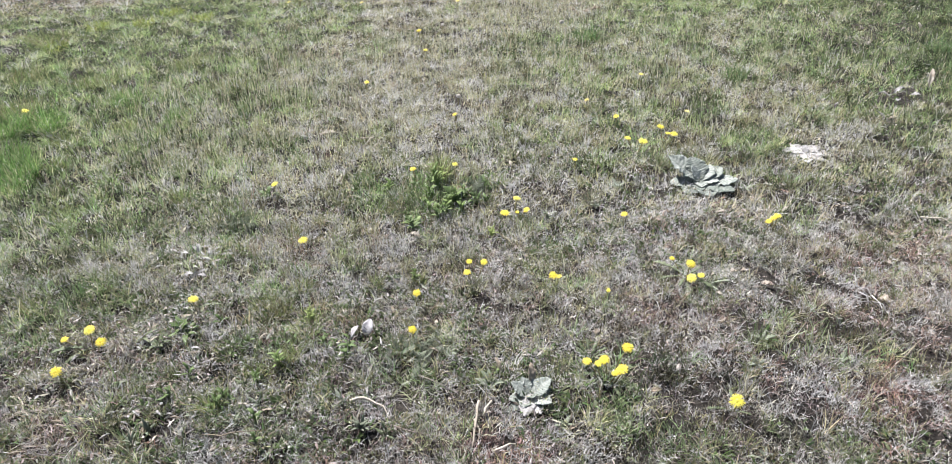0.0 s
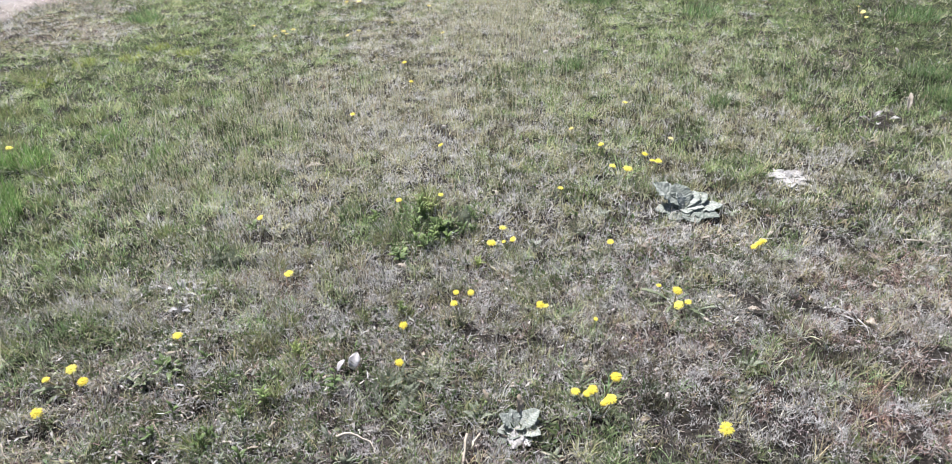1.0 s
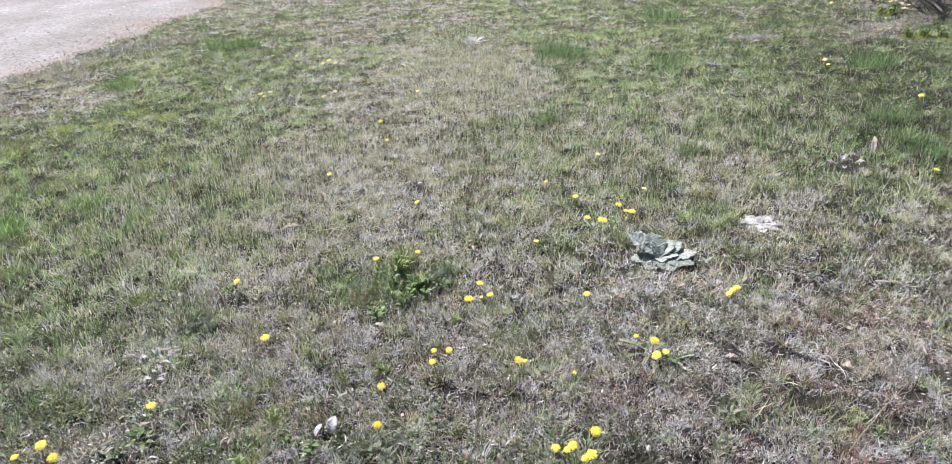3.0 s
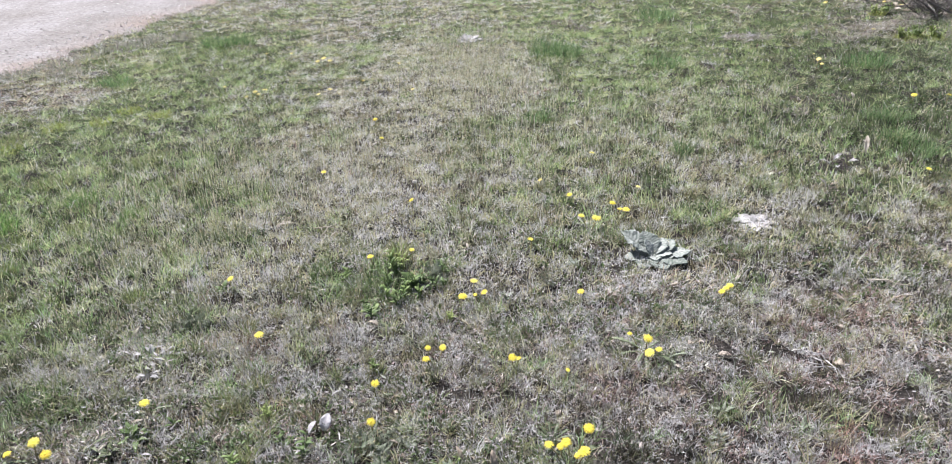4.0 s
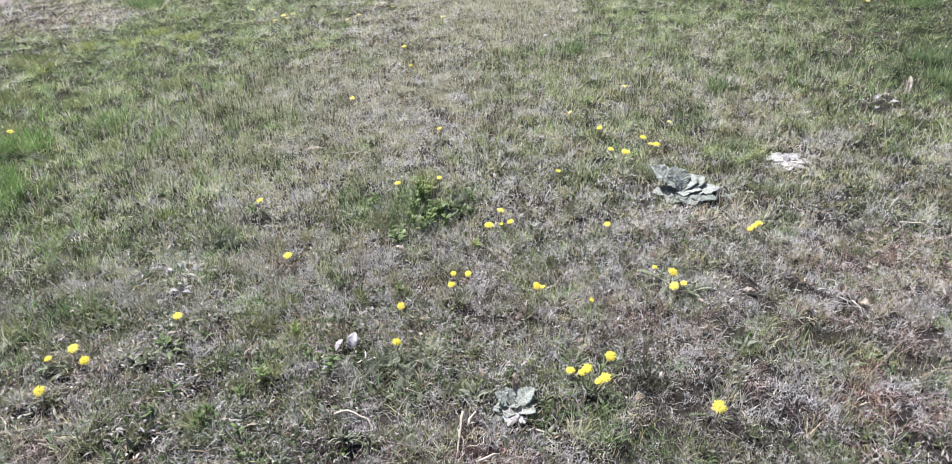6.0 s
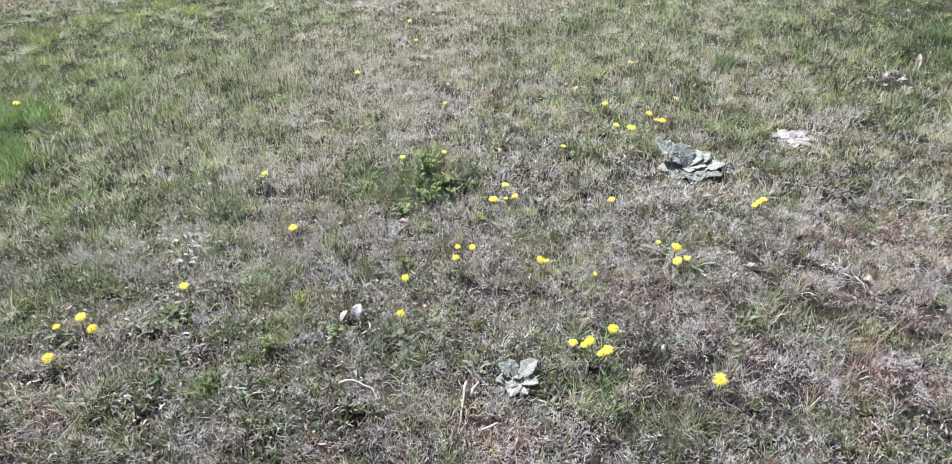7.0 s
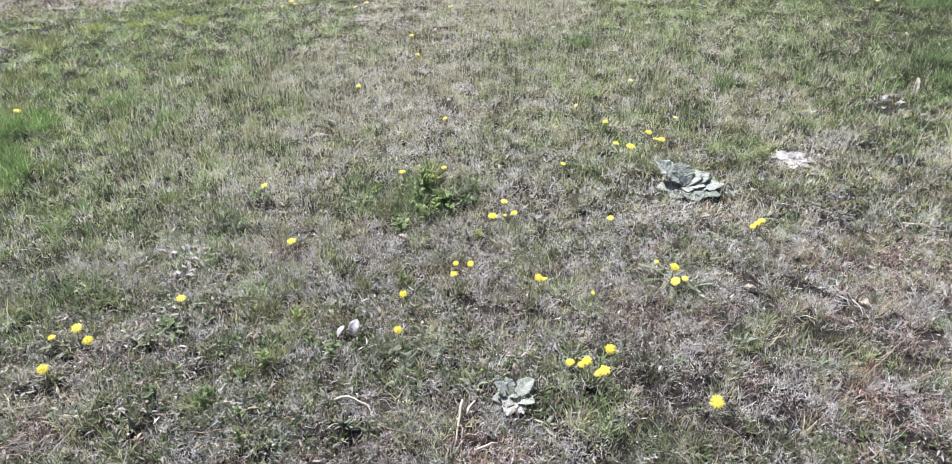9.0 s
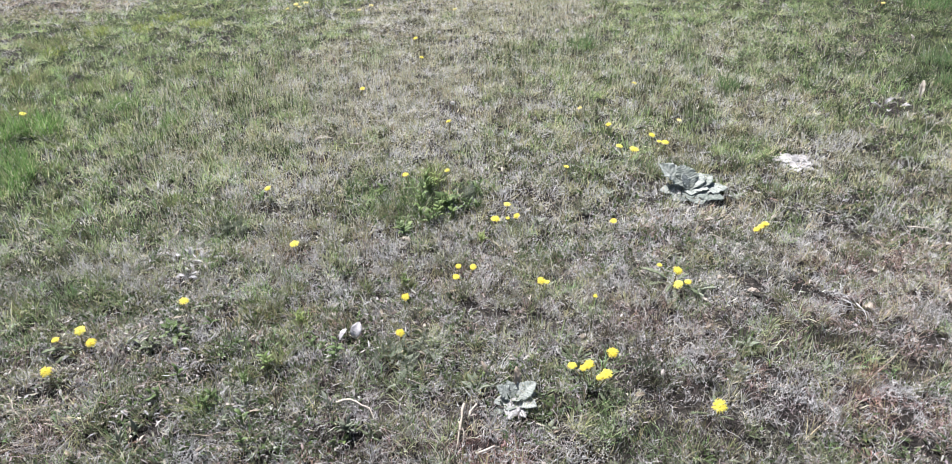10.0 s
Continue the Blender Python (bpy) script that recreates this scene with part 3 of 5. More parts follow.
    keep = (rng.random(len(x)) < (0.30, 0.47, 0.52, 0.5)[bi] + 0.95 * g) & (path_side(x, y) < 0.22 * rng.random(len(x)) ** 3) & (blob_sum(x, y, CLEAR) < 0.4) & ~gap(x, y, bi > 1) & (rng.random(len(x)) > blob_sum(x, y, BARE))
    x, y, g = x[keep], y[keep], g[keep]
    lush = np.clip((g - 0.28) * np.interp(y, (2.0, 3.5), (1.7, 2.1)) + 0.5 * (vnoise(x * 4, y * 4, 61) - 0.5), 0, 1)
    # far live grass lightened: haze and backlit glint carried in the tone
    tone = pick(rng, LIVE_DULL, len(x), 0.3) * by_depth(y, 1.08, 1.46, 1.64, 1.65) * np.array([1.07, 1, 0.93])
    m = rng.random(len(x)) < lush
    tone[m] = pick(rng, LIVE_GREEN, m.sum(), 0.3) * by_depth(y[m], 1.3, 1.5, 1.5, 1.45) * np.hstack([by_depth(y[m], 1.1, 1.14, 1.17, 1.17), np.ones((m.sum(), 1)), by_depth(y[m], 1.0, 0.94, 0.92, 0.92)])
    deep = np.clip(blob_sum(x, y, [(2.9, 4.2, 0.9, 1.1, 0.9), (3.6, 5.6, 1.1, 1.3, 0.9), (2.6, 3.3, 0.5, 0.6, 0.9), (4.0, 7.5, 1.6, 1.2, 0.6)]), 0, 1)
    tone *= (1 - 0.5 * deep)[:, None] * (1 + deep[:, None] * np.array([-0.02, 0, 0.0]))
    tone *= (1.12 * clumps(x, y, 91) * patchy(y, 0.35 + 1.3 * fbm(x * 8, y * 8, 67)) * patchy(y, 0.48 + 1.05 * vnoise(x * 20, y * 20, 66)) * patchy(y, 0.45 + 1.15 * crisp(vnoise(x * 55, y * 55, 65))) * (0.46 + 1.12 * crisp(vnoise(x * 120, y * 90, 64))))[:, None]
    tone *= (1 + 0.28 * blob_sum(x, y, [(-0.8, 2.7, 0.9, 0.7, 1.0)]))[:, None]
    tall = (0.022 + 0.024 * rng.random(len(x)) + 0.026 * lush * rng.random(len(x))) * np.where(rng.random(len(x)) < 0.12, 1.5, 1.0)
    x, y, g, tall, lush, tone = [np.repeat(v, per, axis=0) for v in (x, y, g, tall, lush, tone)]
    n = len(x)
    r, turn = np.abs(rng.normal(0, 0.011, n)) * (1 + 0.35 * bi), rng.uniform(0, 6.283, n)
    x, y = x + r * np.cos(turn), y + r * np.sin(turn)
    tone = np.clip(tone * (1 + rng.normal(0, 0.18, (n, 1))), 0.02, 0.7)
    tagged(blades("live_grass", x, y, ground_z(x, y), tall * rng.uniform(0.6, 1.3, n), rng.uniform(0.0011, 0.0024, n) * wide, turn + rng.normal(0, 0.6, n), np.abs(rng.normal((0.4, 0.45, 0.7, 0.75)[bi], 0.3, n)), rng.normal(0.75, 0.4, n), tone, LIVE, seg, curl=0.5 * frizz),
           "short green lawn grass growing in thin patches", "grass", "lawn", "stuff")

# grass that goes on round and behind the eye
rng = np.random.default_rng(140)
x, y = rng.uniform(-9, 9, 110000), rng.uniform(-4, 14, 110000)
d, v, e = np.abs(rng.normal(0, 0.55, 110000)), rng.uniform(0.4, 7.0, 110000), rng.uniform(-1, 1, 110000) + rng.normal(0, 0.25, 110000)
front = rng.random(110000) < 0.16
x = np.concatenate([x, np.where(front, e, np.sign(e) * (0.5 + 0.64 * v + d))])
y = np.concatenate([y, np.where(front, 0.85 - d, v + rng.normal(0, 0.2, 110000))])
keep = ((np.abs(x) > 0.6 + 0.64 * y + rng.normal(0, 0.1, len(x))) | (y > 10.4) | (y < 0.78 + rng.normal(0, 0.05, len(x)))) & ((path_side(x, y) < 0) | (path_side(x, y) > 4.3))
x, y = x[keep], y[keep]
n = len(x)
m = rng.random(n) < 0.3 + 0.5 * fbm(x, y, 71)
tone = np.where(m[:, None], pick(rng, LIVE_GREEN + LIVE_DULL, n), pick(rng, DEAD_GREY + DEAD_STRAW, n))
tagged(blades("lawn_grass", x, y, ground_z(x, y), rng.uniform(0.03, 0.075, n), rng.uniform(0.004, 0.010, n), rng.uniform(0, 6.283, n), rng.uniform(0.5, 1.5, n), rng.normal(0.3, 0.3, n), tone, LIVE, 1),
       "mixed green and dry lawn grass farther off", "grass", "lawn", "stuff")

# dry upright culms of last year, with small husks up their stems
rng = np.random.default_rng(145)
x = np.concatenate([rng.normal(0.33, 0.26, 3000), rng.normal(-0.3, 0.75, 3000), rng.normal(1.3, 0.7, 1800), rng.normal(-1.0, 0.45, 3000)])
y = np.concatenate([rng.normal(5.2, 0.7, 3000), rng.normal(3.6, 0.6, 3000), rng.normal(3.7, 0.6, 1800), rng.normal(2.8, 0.5, 3000)])
n = len(x)
tall, lean, turn = rng.uniform(0.04, 0.095, n) * np.interp(y, (2.2, 3.6), (0.65, 1.0)), np.abs(rng.normal(0.12, 0.12, n)), rng.uniform(0, 6.283, n)
tagged(blades("dry_culms", x, y, ground_z(x, y), tall, rng.uniform(0.0013, 0.003, n), turn, lean, rng.normal(0.1, 0.15, n), pick(rng, DEAD_STRAW, n, 0.2) * 1.15, DEAD, 2),
       "upright straw-coloured dry grass culms in the lawn", "grass", "lawn", "stuff")
x, y, tall, lean, turn = [np.repeat(v, 3) for v in (x, y, tall, lean, turn)]
n, up = len(x), rng.uniform(0.45, 1.0, 3 * n)[:len(x)]
tagged(blades("grass_husks", x + tall * up * np.sin(lean) * np.cos(turn), y + tall * up * np.sin(lean) * np.sin(turn), ground_z(x, y) + tall * up * np.cos(lean), rng.uniform(0.006, 0.012, n), rng.uniform(0.002, 0.0045, n), rng.uniform(0, 6.283, n), rng.uniform(0.2, 1.2, n), rng.normal(0, 0.3, n), np.clip(pick(rng, DEAD_STRAW, n, 0.2) * 1.3, 0, 0.8), DEAD, 2, "leaf"),
       "small pale husks on upright dry grass culms", "grass", "lawn", "stuff")

# small low weed leaves between the grass
for bi, (y0, y1, n0) in enumerate([(0.75, 2.2, 30000), (2.2, 4.2, 26000), (4.2, 8.0, 20000)]):
    rng = np.random.default_rng(150 + bi)
    x, y = spread(rng, n0 // 6, y0, y1)
    keep = (vnoise(x * 3.2, y * 3.2, 81) + 0.5 * blob_sum(x, y, [(-0.6, 1.3, 0.6, 0.3, 0.5), (-0.2, 2.3, 0.35, 0.25, 1), (-0.2, 1.5, 0.2, 0.15, 0.8), (-0.85, 1.6, 0.3, 0.2, 0.5), (0.68, 1.75, 0.15, 0.1, 0.6)]) > 0.58 + 0.3 * (rng.random(len(x)) - 0.5)) & (path_side(x, y) < 0)
    x, y = [np.repeat(v[keep], 6) for v in (x, y)]
    n = len(x)
    turn = rng.uniform(0, 6.283, n)
    x, y = x + 0.012 * np.cos(turn), y + 0.012 * np.sin(turn)
    tone = pick(rng, [(0.09, 0.14, 0.05), (0.13, 0.17, 0.08), (0.17, 0.20, 0.12), (0.07, 0.11, 0.045)], n)
    tagged(blades("weed_leaves", x, y, ground_z(x, y) + rng.uniform(0.002, 0.014, n), rng.uniform(0.008, 0.026, n), rng.uniform(0.003, 0.008, n) * (1 + 0.3 * bi), turn, rng.uniform(0.5, 1.4, n), rng.uniform(0.1, 0.7, n), tone, LIVE, 3, "leaf"),
           "small grey-green weed leaves low in the grass", "weeds", "lawn", "stuff")

# pale crumbs of dry leaf
rng = np.random.default_rng(160)
x, y = spread(rng, 50000, 0.75, 5.0)
keep = (fbm(x * 2.5, y * 2.5, 91) + blob_sum(x, y, [(-0.75, 1.35, 0.5, 0.4, 0.2)]) > 0.43) & (rng.random(len(x)) < 1.3 - 0.2 * y)
bare = np.array([q for q in BARE if q[2] > 0.17] * 2 + [(-0.98, 1.5, 0.25, 0.3, 1)] * 8 + [(-0.9, 1.93, 0.12, 0.1, 1)] * 2)[rng.integers(0, 2 * sum(q[2] > 0.17 for q in BARE) + 10, 3600)]
x = np.concatenate([x[keep], bare[:, 0] + bare[:, 2] * rng.normal(0, 0.6, 3600)])
y = np.concatenate([y[keep], bare[:, 1] + bare[:, 3] * rng.normal(0, 0.6, 3600)])
n = len(x)
tone = pick(rng, [(0.44, 0.42, 0.39), (0.36, 0.335, 0.30), (0.25, 0.215, 0.18), (0.52, 0.50, 0.47), (0.19, 0.16, 0.135)], n)
tagged(blades("leaf_litter", x, y, ground_z(x, y) + rng.uniform(0.006, 0.024, n), rng.gamma(2.5, 0.0045, n).clip(0.003, 0.03), rng.gamma(2.5, 0.0011, n).clip(0.001, 0.007), rng.uniform(0, 6.283, n), rng.uniform(1.1, 1.7, n), rng.normal(0, 0.4, n), tone, DEAD, 3, "leaf"),
       "pale crumbled bits of dry leaf and stalk", "litter", "lawn", "stuff")

# loose stones of the track
rng = np.random.default_rng(170)
n = 14000
y = rng.uniform(5.0, 12.0, n)
x = path_side(0.0, y) + 0.05 - np.abs(rng.gamma(1.5, 0.7, n))
size = rng.gamma(2.0, 0.0024, n).clip(0.0015, 0.018)
octa = np.array([(1, 0, 0), (0, 1, 0), (-1, 0, 0), (0, -1, 0), (0, 0, 1), (0, 0, -0.6)], float)
ofaces = np.array([(0, 1, 4), (1, 2, 4), (2, 3, 4), (3, 0, 4), (1, 0, 5), (2, 1, 5), (3, 2, 5), (0, 3, 5)])
sv = octa[None] * (size[:, None, None] * rng.uniform(0.6, 1.3, (n, 6, 1))) * np.array([1, 1, 0.4]) + np.stack([x, y, 0.016 + 0.008 * rng.random(n)], -1)[:, None]
sf = (np.arange(n)[:, None, None] * 6 + ofaces[None]).reshape(-1, 3)
smesh = bpy.data.meshes.new("track_stones")
smesh.from_pydata(sv.reshape(-1, 3), [], sf.tolist())
at = smesh.attributes.new("tone", "FLOAT_COLOR", "FACE")
at.data.foreach_set("color", np.repeat(np.concatenate([pick(rng, [(0.30, 0.285, 0.27), (0.36, 0.345, 0.33), (0.22, 0.205, 0.19), (0.42, 0.405, 0.395)], n), np.ones((n, 1))], 1), 8, axis=0).astype(np.float32).ravel())
smesh.materials.append(STONE)
tagged(new("track_gravel", smesh), "loose pale gravel scattered over the sandy track", "gravel", kind="stuff")


# ---- dandelions ----
def head_mesh(seed):
    """A flower of strap petals in rings round a low crown; about 1 across."""
    rng = random.Random(seed)
    verts, faces = [], []
    for count, reach, lift, wide in ((26, 0.53, 0.02, 0.052), (26, 0.45, 0.20, 0.050), (22, 0.36, 0.42, 0.045), (16, 0.25, 0.70, 0.042), (12, 0.15, 1.1, 0.036)):
        for k in range(count):
            t = 2 * math.pi * (k + rng.uniform(-0.35, 0.35)) / count
            el, r, w = lift + rng.uniform(-0.14, 0.14), reach * rng.uniform(0.78, 1.06), wide * rng.uniform(0.8, 1.15)
            base = len(verts)
            for s, ww in ((0.10, 0.55), (0.6, 1.0), (1.0, 0.8)):
                h, v = 0.03 + r * s * math.cos(el - 0.35 * s), 0.03 + r * s * math.sin(el - 0.2 * s)
                for side in (-0.5, 0.5):
                    verts.append((h * math.cos(t) - side * w * ww * math.sin(t), h * math.sin(t) + side * w * ww * math.cos(t), v))
            faces += [(base, base + 1, base + 3, base + 2), (base + 2, base + 3, base + 5, base + 4)]
    base = len(verts)
    verts += [(0.17 * math.cos(k * math.pi / 4), 0.17 * math.sin(k * math.pi / 4), 0.10) for k in range(8)] + [(0, 0, 0.19)]
    faces += [(base + k, base + (k + 1) % 8, base + 8) for k in range(8)]
    return mesh_of("flower_head", verts, faces, False)


def ball_mesh(seed):
    """A seed head: fine bristles all round."""
    rng = random.Random(seed)
    verts, faces = [], []
    for k in range(150):
        z = 1 - 1.75 * (k + 0.5) / 150
        t, r = k * 2.39996, math.sqrt(max(0.0, 1 - z * z))
        d = Vector((r * math.cos(t), r * math.sin(t), z))
        a = d.orthogonal().normalized()
        tip = d * 0.5 * rng.uniform(0.9, 1.05)
        for q in range(2):
            side = (a if q else d.cross(a)) * 0.07
            b = len(verts)
            verts += [d * 0.06, tip + side, tip * 1.03, tip - side]
            faces.append((b, b + 1, b + 2, b + 3))
    return mesh_of("seed_head", verts, faces, False)


HEADS = [head_mesh(s) for s in range(5)]
PALE_HEADS = [head_mesh(s) for s in (11, 12)]
for me in PALE_HEADS:
    me.materials.append(PALE)
BALL = ball_mesh(3)
CALYX_MESH = tube("calyx", [(0, 0, -0.16), (0, 0, -0.08), (0, 0, 0.03), (0, 0, 0.08)], [0.07, 0.17, 0.16, 0.12], 8)
LEAVES = [sheet("leaf", 1.0, 0.23, toothed, random.Random(s), rise=0.55 - 0.15 * s, droop=0.25 + 0.1 * s, fold=0.3, ripple=0.06, thick=0.012, nu=2, nv=25) for s in range(3)]


def dandelion(heads, leaves=5, reach=0.09, kind="open", seed=0):
    """One plant: heads as (x, y, height, diameter); its rosette of toothed leaves lies at the heads' foot."""
    rng = random.Random(seed * 131 + int(heads[0][0] * 1000))
    cx, cy = sum(h[0] for h in heads) / len(heads), sum(h[1] for h in heads) / len(heads) + 0.01
    plant = empty("dandelion", cx, cy)
    words = {"open": "yellow dandelion in bloom with toothed green leaves in grass", "pale": "yellow dandelion on a short stalk, petals paled with painted haze", "seed": "white fluffy dandelion seed head on a thin stalk"}[kind]
    if len(heads) > 1:
        words = "clump of yellow dandelion blooms paled with painted haze in lawn grass" if kind == "pale" else "clump of yellow dandelion blooms with toothed green leaves"
    tagged(plant, words, "dandelion", "dandelions in the lawn")
    for hx, hy, h, d in heads:
        z = h - plant.location.z
        top = Vector((hx - cx, hy - cy, z))
        foot = top * (0.25 + 0.2 * rng.random())
        foot.z = -0.004
        mid = (top + foot) * 0.5 + Vector((rng.uniform(-0.006, 0.006), rng.uniform(-0.006, 0.006), 0.006))
        part("stem", tube("stem", [foot, mid, top - Vector((0, 0, 0.004))], [0.0021, 0.0018, 0.0016]), STEM, plant)
        m = Matrix.Translation(top) @ Euler((radians(rng.uniform(4, 30) if hy < 1.9 else rng.uniform(-6, 12)), radians(rng.uniform(-20, 12)), 0)).to_matrix().to_4x4() @ pose(0, 0, 0, 0, 0, rng.uniform(0, 360)) @ Matrix.Diagonal((d * 0.89, d * 0.89, d * 0.72, 1))
        if kind == "seed":
            head = part("seed_head", BALL, FLUFF, plant, "white fluffy seed head", m)
        elif kind == "pale":
            head = part("flower_head", rng.choice(PALE_HEADS), PALE, plant, "yellow flower paled with painted haze", m)
        else:
            head = part("flower_head", rng.choice(HEADS), YELLOW, plant, "bright yellow flower head", m)
        part("calyx", CALYX_MESH, CALYX, head)
    for k in range(leaves):
        r = reach * rng.uniform(0.5, 0.95)
        m = pose(0, 0, rng.uniform(0.003, 0.01), 0, 0, 360 * (k + rng.uniform(-0.3, 0.3)) / leaves) @ Matrix.Diagonal((r, r, r, 1))
        part("leaf", rng.choice(LEAVES), DULL, plant, "", m)
    return plant


dandelion([(-1.085, 1.378, 0.050, 0.034)], 5, 0.09)
dandelion([(-1.054, 1.518, 0.070, 0.035), (-1.010, 1.479, 0.060, 0.032), (-1.121, 1.503, 0.050, 0.025)], 7, 0.11)
dandelion([(-0.819, 1.659, 0.060, 0.033)], 5, 0.09)
dandelion([(-0.559, 1.957, 0.060, 0.035)], 3, 0.06)
dandelion([(-0.735, 2.333, 0.060, 0.029)], 3, 0.06)
dandelion([(-1.971, 2.983, 0.090, 0.035)], 3, 0.06)
dandelion([(-0.177, 1.508, 0.060, 0.028)], 4, 0.07)
dandelion([(-0.175, 1.669, 0.060, 0.028)], 3, 0.06)
dandelion([(-0.029, 1.766, 0.060, 0.026), (-0.022, 1.808, 0.070, 0.022), (0.023, 1.818, 0.060, 0.026)], 3, 0.06)
dandelion([(0.229, 1.750, 0.055, 0.031), (0.248, 1.757, 0.045, 0.018)], 5, 0.08)
dandelion([(0.380, 1.665, 0.060, 0.016)], 3, 0.06)
dandelion([(0.100, 2.104, 0.060, 0.037), (0.144, 2.184, 0.070, 0.032), (0.175, 2.138, 0.050, 0.027), (0.144, 2.140, 0.040, 0.017)], 6, 0.08)
dandelion([(-0.234, 2.432, 0.060, 0.028)], 3, 0.06)
dandelion([(-0.075, 2.427, 0.080, 0.025)], 3, 0.06)
dandelion([(0.385, 2.488, 0.060, 0.026)], 3, 0.06)
dandelion([(0.501, 2.083, 0.060, 0.029)], 3, 0.06)
dandelion([(1.001, 2.039, 0.070, 0.030), (0.990, 2.040, 0.060, 0.028), (0.975, 2.037, 0.050, 0.026)], 3, 0.06)
dandelion([(0.643, 1.769, 0.075, 0.036), (0.632, 1.712, 0.065, 0.034), (0.671, 1.744, 0.050, 0.025), (0.605, 1.834, 0.050, 0.019)], 8, 0.12)
dandelion([(0.277, 1.368, 0.065, 0.028), (0.320, 1.366, 0.070, 0.031), (0.306, 1.364, 0.060, 0.023), (0.382, 1.388, 0.090, 0.034), (0.357, 1.325, 0.075, 0.036), (0.342, 1.328, 0.060, 0.021)], 9, 0.11)
dandelion([(0.621, 1.237, 0.050, 0.041)], 4, 0.08)
dandelion([(0.666, 2.595, 0.080, 0.046), (0.621, 2.666, 0.060, 0.032)], 5, 0.08)
dandelion([(0.765, 2.727, 0.080, 0.032), (0.809, 2.677, 0.070, 0.037), (0.798, 2.726, 0.050, 0.025)], 3, 0.06)
dandelion([(0.611, 2.882, 0.060, 0.029)], 3, 0.06)
dandelion([(0.509, 3.066, 0.060, 0.027)], 3, 0.06, kind="pale")
dandelion([(0.926, 2.920, 0.060, 0.029)], 3, 0.06, kind="pale")
dandelion([(0.816, 3.369, 0.060, 0.032)], 3, 0.06)
dandelion([(-0.083, 2.931, 0.060, 0.029)], 3, 0.06)
dandelion([(-0.513, 3.328, 0.060, 0.032)], 3, 0.06)
dandelion([(-0.252, 3.778, 0.060, 0.029)], 3, 0.06)
dandelion([(-0.306, 4.114, 0.060, 0.035)], 3, 0.06)
dandelion([(-0.070, 3.135, 0.060, 0.025)], 0, 0.06, kind="seed")
dandelion([(0.522, 4.227, 0.060, 0.032)], 0, 0.06, kind="seed")
dandelion([(1.435, 4.128, 0.060, 0.024)], 0, 0.06, kind="seed")
dandelion([(-0.174, 4.220, 0.060, 0.021)], 0, 0.06, kind="seed")
dandelion([(-1.181, 4.751, 0.060, 0.036), (-1.130, 4.787, 0.080, 0.040), (-1.114, 4.797, 0.060, 0.032), (-1.072, 4.822, 0.080, 0.041)], 3, 0.06, kind="pale")
dandelion([(-1.386, 5.025, 0.060, 0.034)], 3, 0.06, kind="pale")
dandelion([(-1.280, 5.995, 0.060, 0.040)], 3, 0.06, kind="pale")
dandelion([(-1.077, 5.953, 0.060, 0.034)], 3, 0.06, kind="pale")
dandelion([(-1.763, 6.738, 0.060, 0.044)], 3, 0.06, kind="pale")
dandelion([(-0.779, 5.642, 0.080, 0.047), (-0.827, 5.637, 0.060, 0.037), (-0.734, 5.638, 0.060, 0.042)], 3, 0.06, kind="pale")
dandelion([(-0.437, 4.997, 0.060, 0.034)], 3, 0.06, kind="pale")
dandelion([(-0.200, 5.438, 0.060, 0.036)], 3, 0.06, kind="pale")
dandelion([(0.011, 7.648, 0.060, 0.037)], 3, 0.06, kind="pale")
dandelion([(-0.644, 4.818, 0.060, 0.037)], 3, 0.06, kind="pale")
dandelion([(-0.708, 4.713, 0.060, 0.032)], 3, 0.06, kind="pale")
dandelion([(-0.093, 4.707, 0.060, 0.036)], 3, 0.06, kind="pale")
dandelion([(2.706, 4.825, 0.080, 0.043), (2.704, 4.771, 0.060, 0.035), (2.747, 4.975, 0.080, 0.025)], 3, 0.06, kind="pale")
dandelion([(2.865, 3.986, 0.060, 0.042)], 3, 0.06)
dandelion([(3.606, 5.712, 0.060, 0.043)], 3, 0.06, kind="pale")
dandelion([(3.831, 6.924, 0.060, 0.046)], 3, 0.06, kind="pale")
dandelion([(3.867, 7.229, 0.060, 0.042)], 3, 0.06, kind="pale")
dandelion([(4.346, 6.820, 0.060, 0.045)], 3, 0.06, kind="pale")
dandelion([(4.392, 6.614, 0.060, 0.044)], 3, 0.06, kind="pale")
dandelion([(2.051, 7.691, 0.060, 0.038)], 0, 0.06, kind="seed")
dandelion([(2.264, 2.916, 0.060, 0.030)], 3, 0.06)
dandelion([(3.056, 3.951, 0.060, 0.036)], 3, 0.06)

# ---- other plants and litter: makers ----
def mullein(x, y, specs, words, seed):
    """A rosette of thick felted leaves: (bearing, climb, length, width, droop, dry)."""
    rng = random.Random(seed)
    plant = tagged(empty("mullein", x, y), words, "mullein", "mullein rosettes")
    for bearing, climb, length, width, droop, dry in specs:
        me = sheet("leaf", length, width, ovate, rng, rise=0.14 if climb > 9 else 0.04, droop=droop, fold=(0.14 if climb > 9 else 0.03) if not dry else 0.03, ripple=0.035, crumple=0.05 if not dry else 0.11, vein=(0.034 if length > 0.09 else 0.014) if not dry else 0.012, thick=0.0022, nu=10, nv=56)
        part("leaf", me, DRYFELT if dry else FELT, plant, "withered pale grey leaf" if dry else "grey-green felted leaf", pose(0, 0, (0.014 if dry else 0.005) + 0.005 * rng.random(), climb, 0, bearing))
    return plant


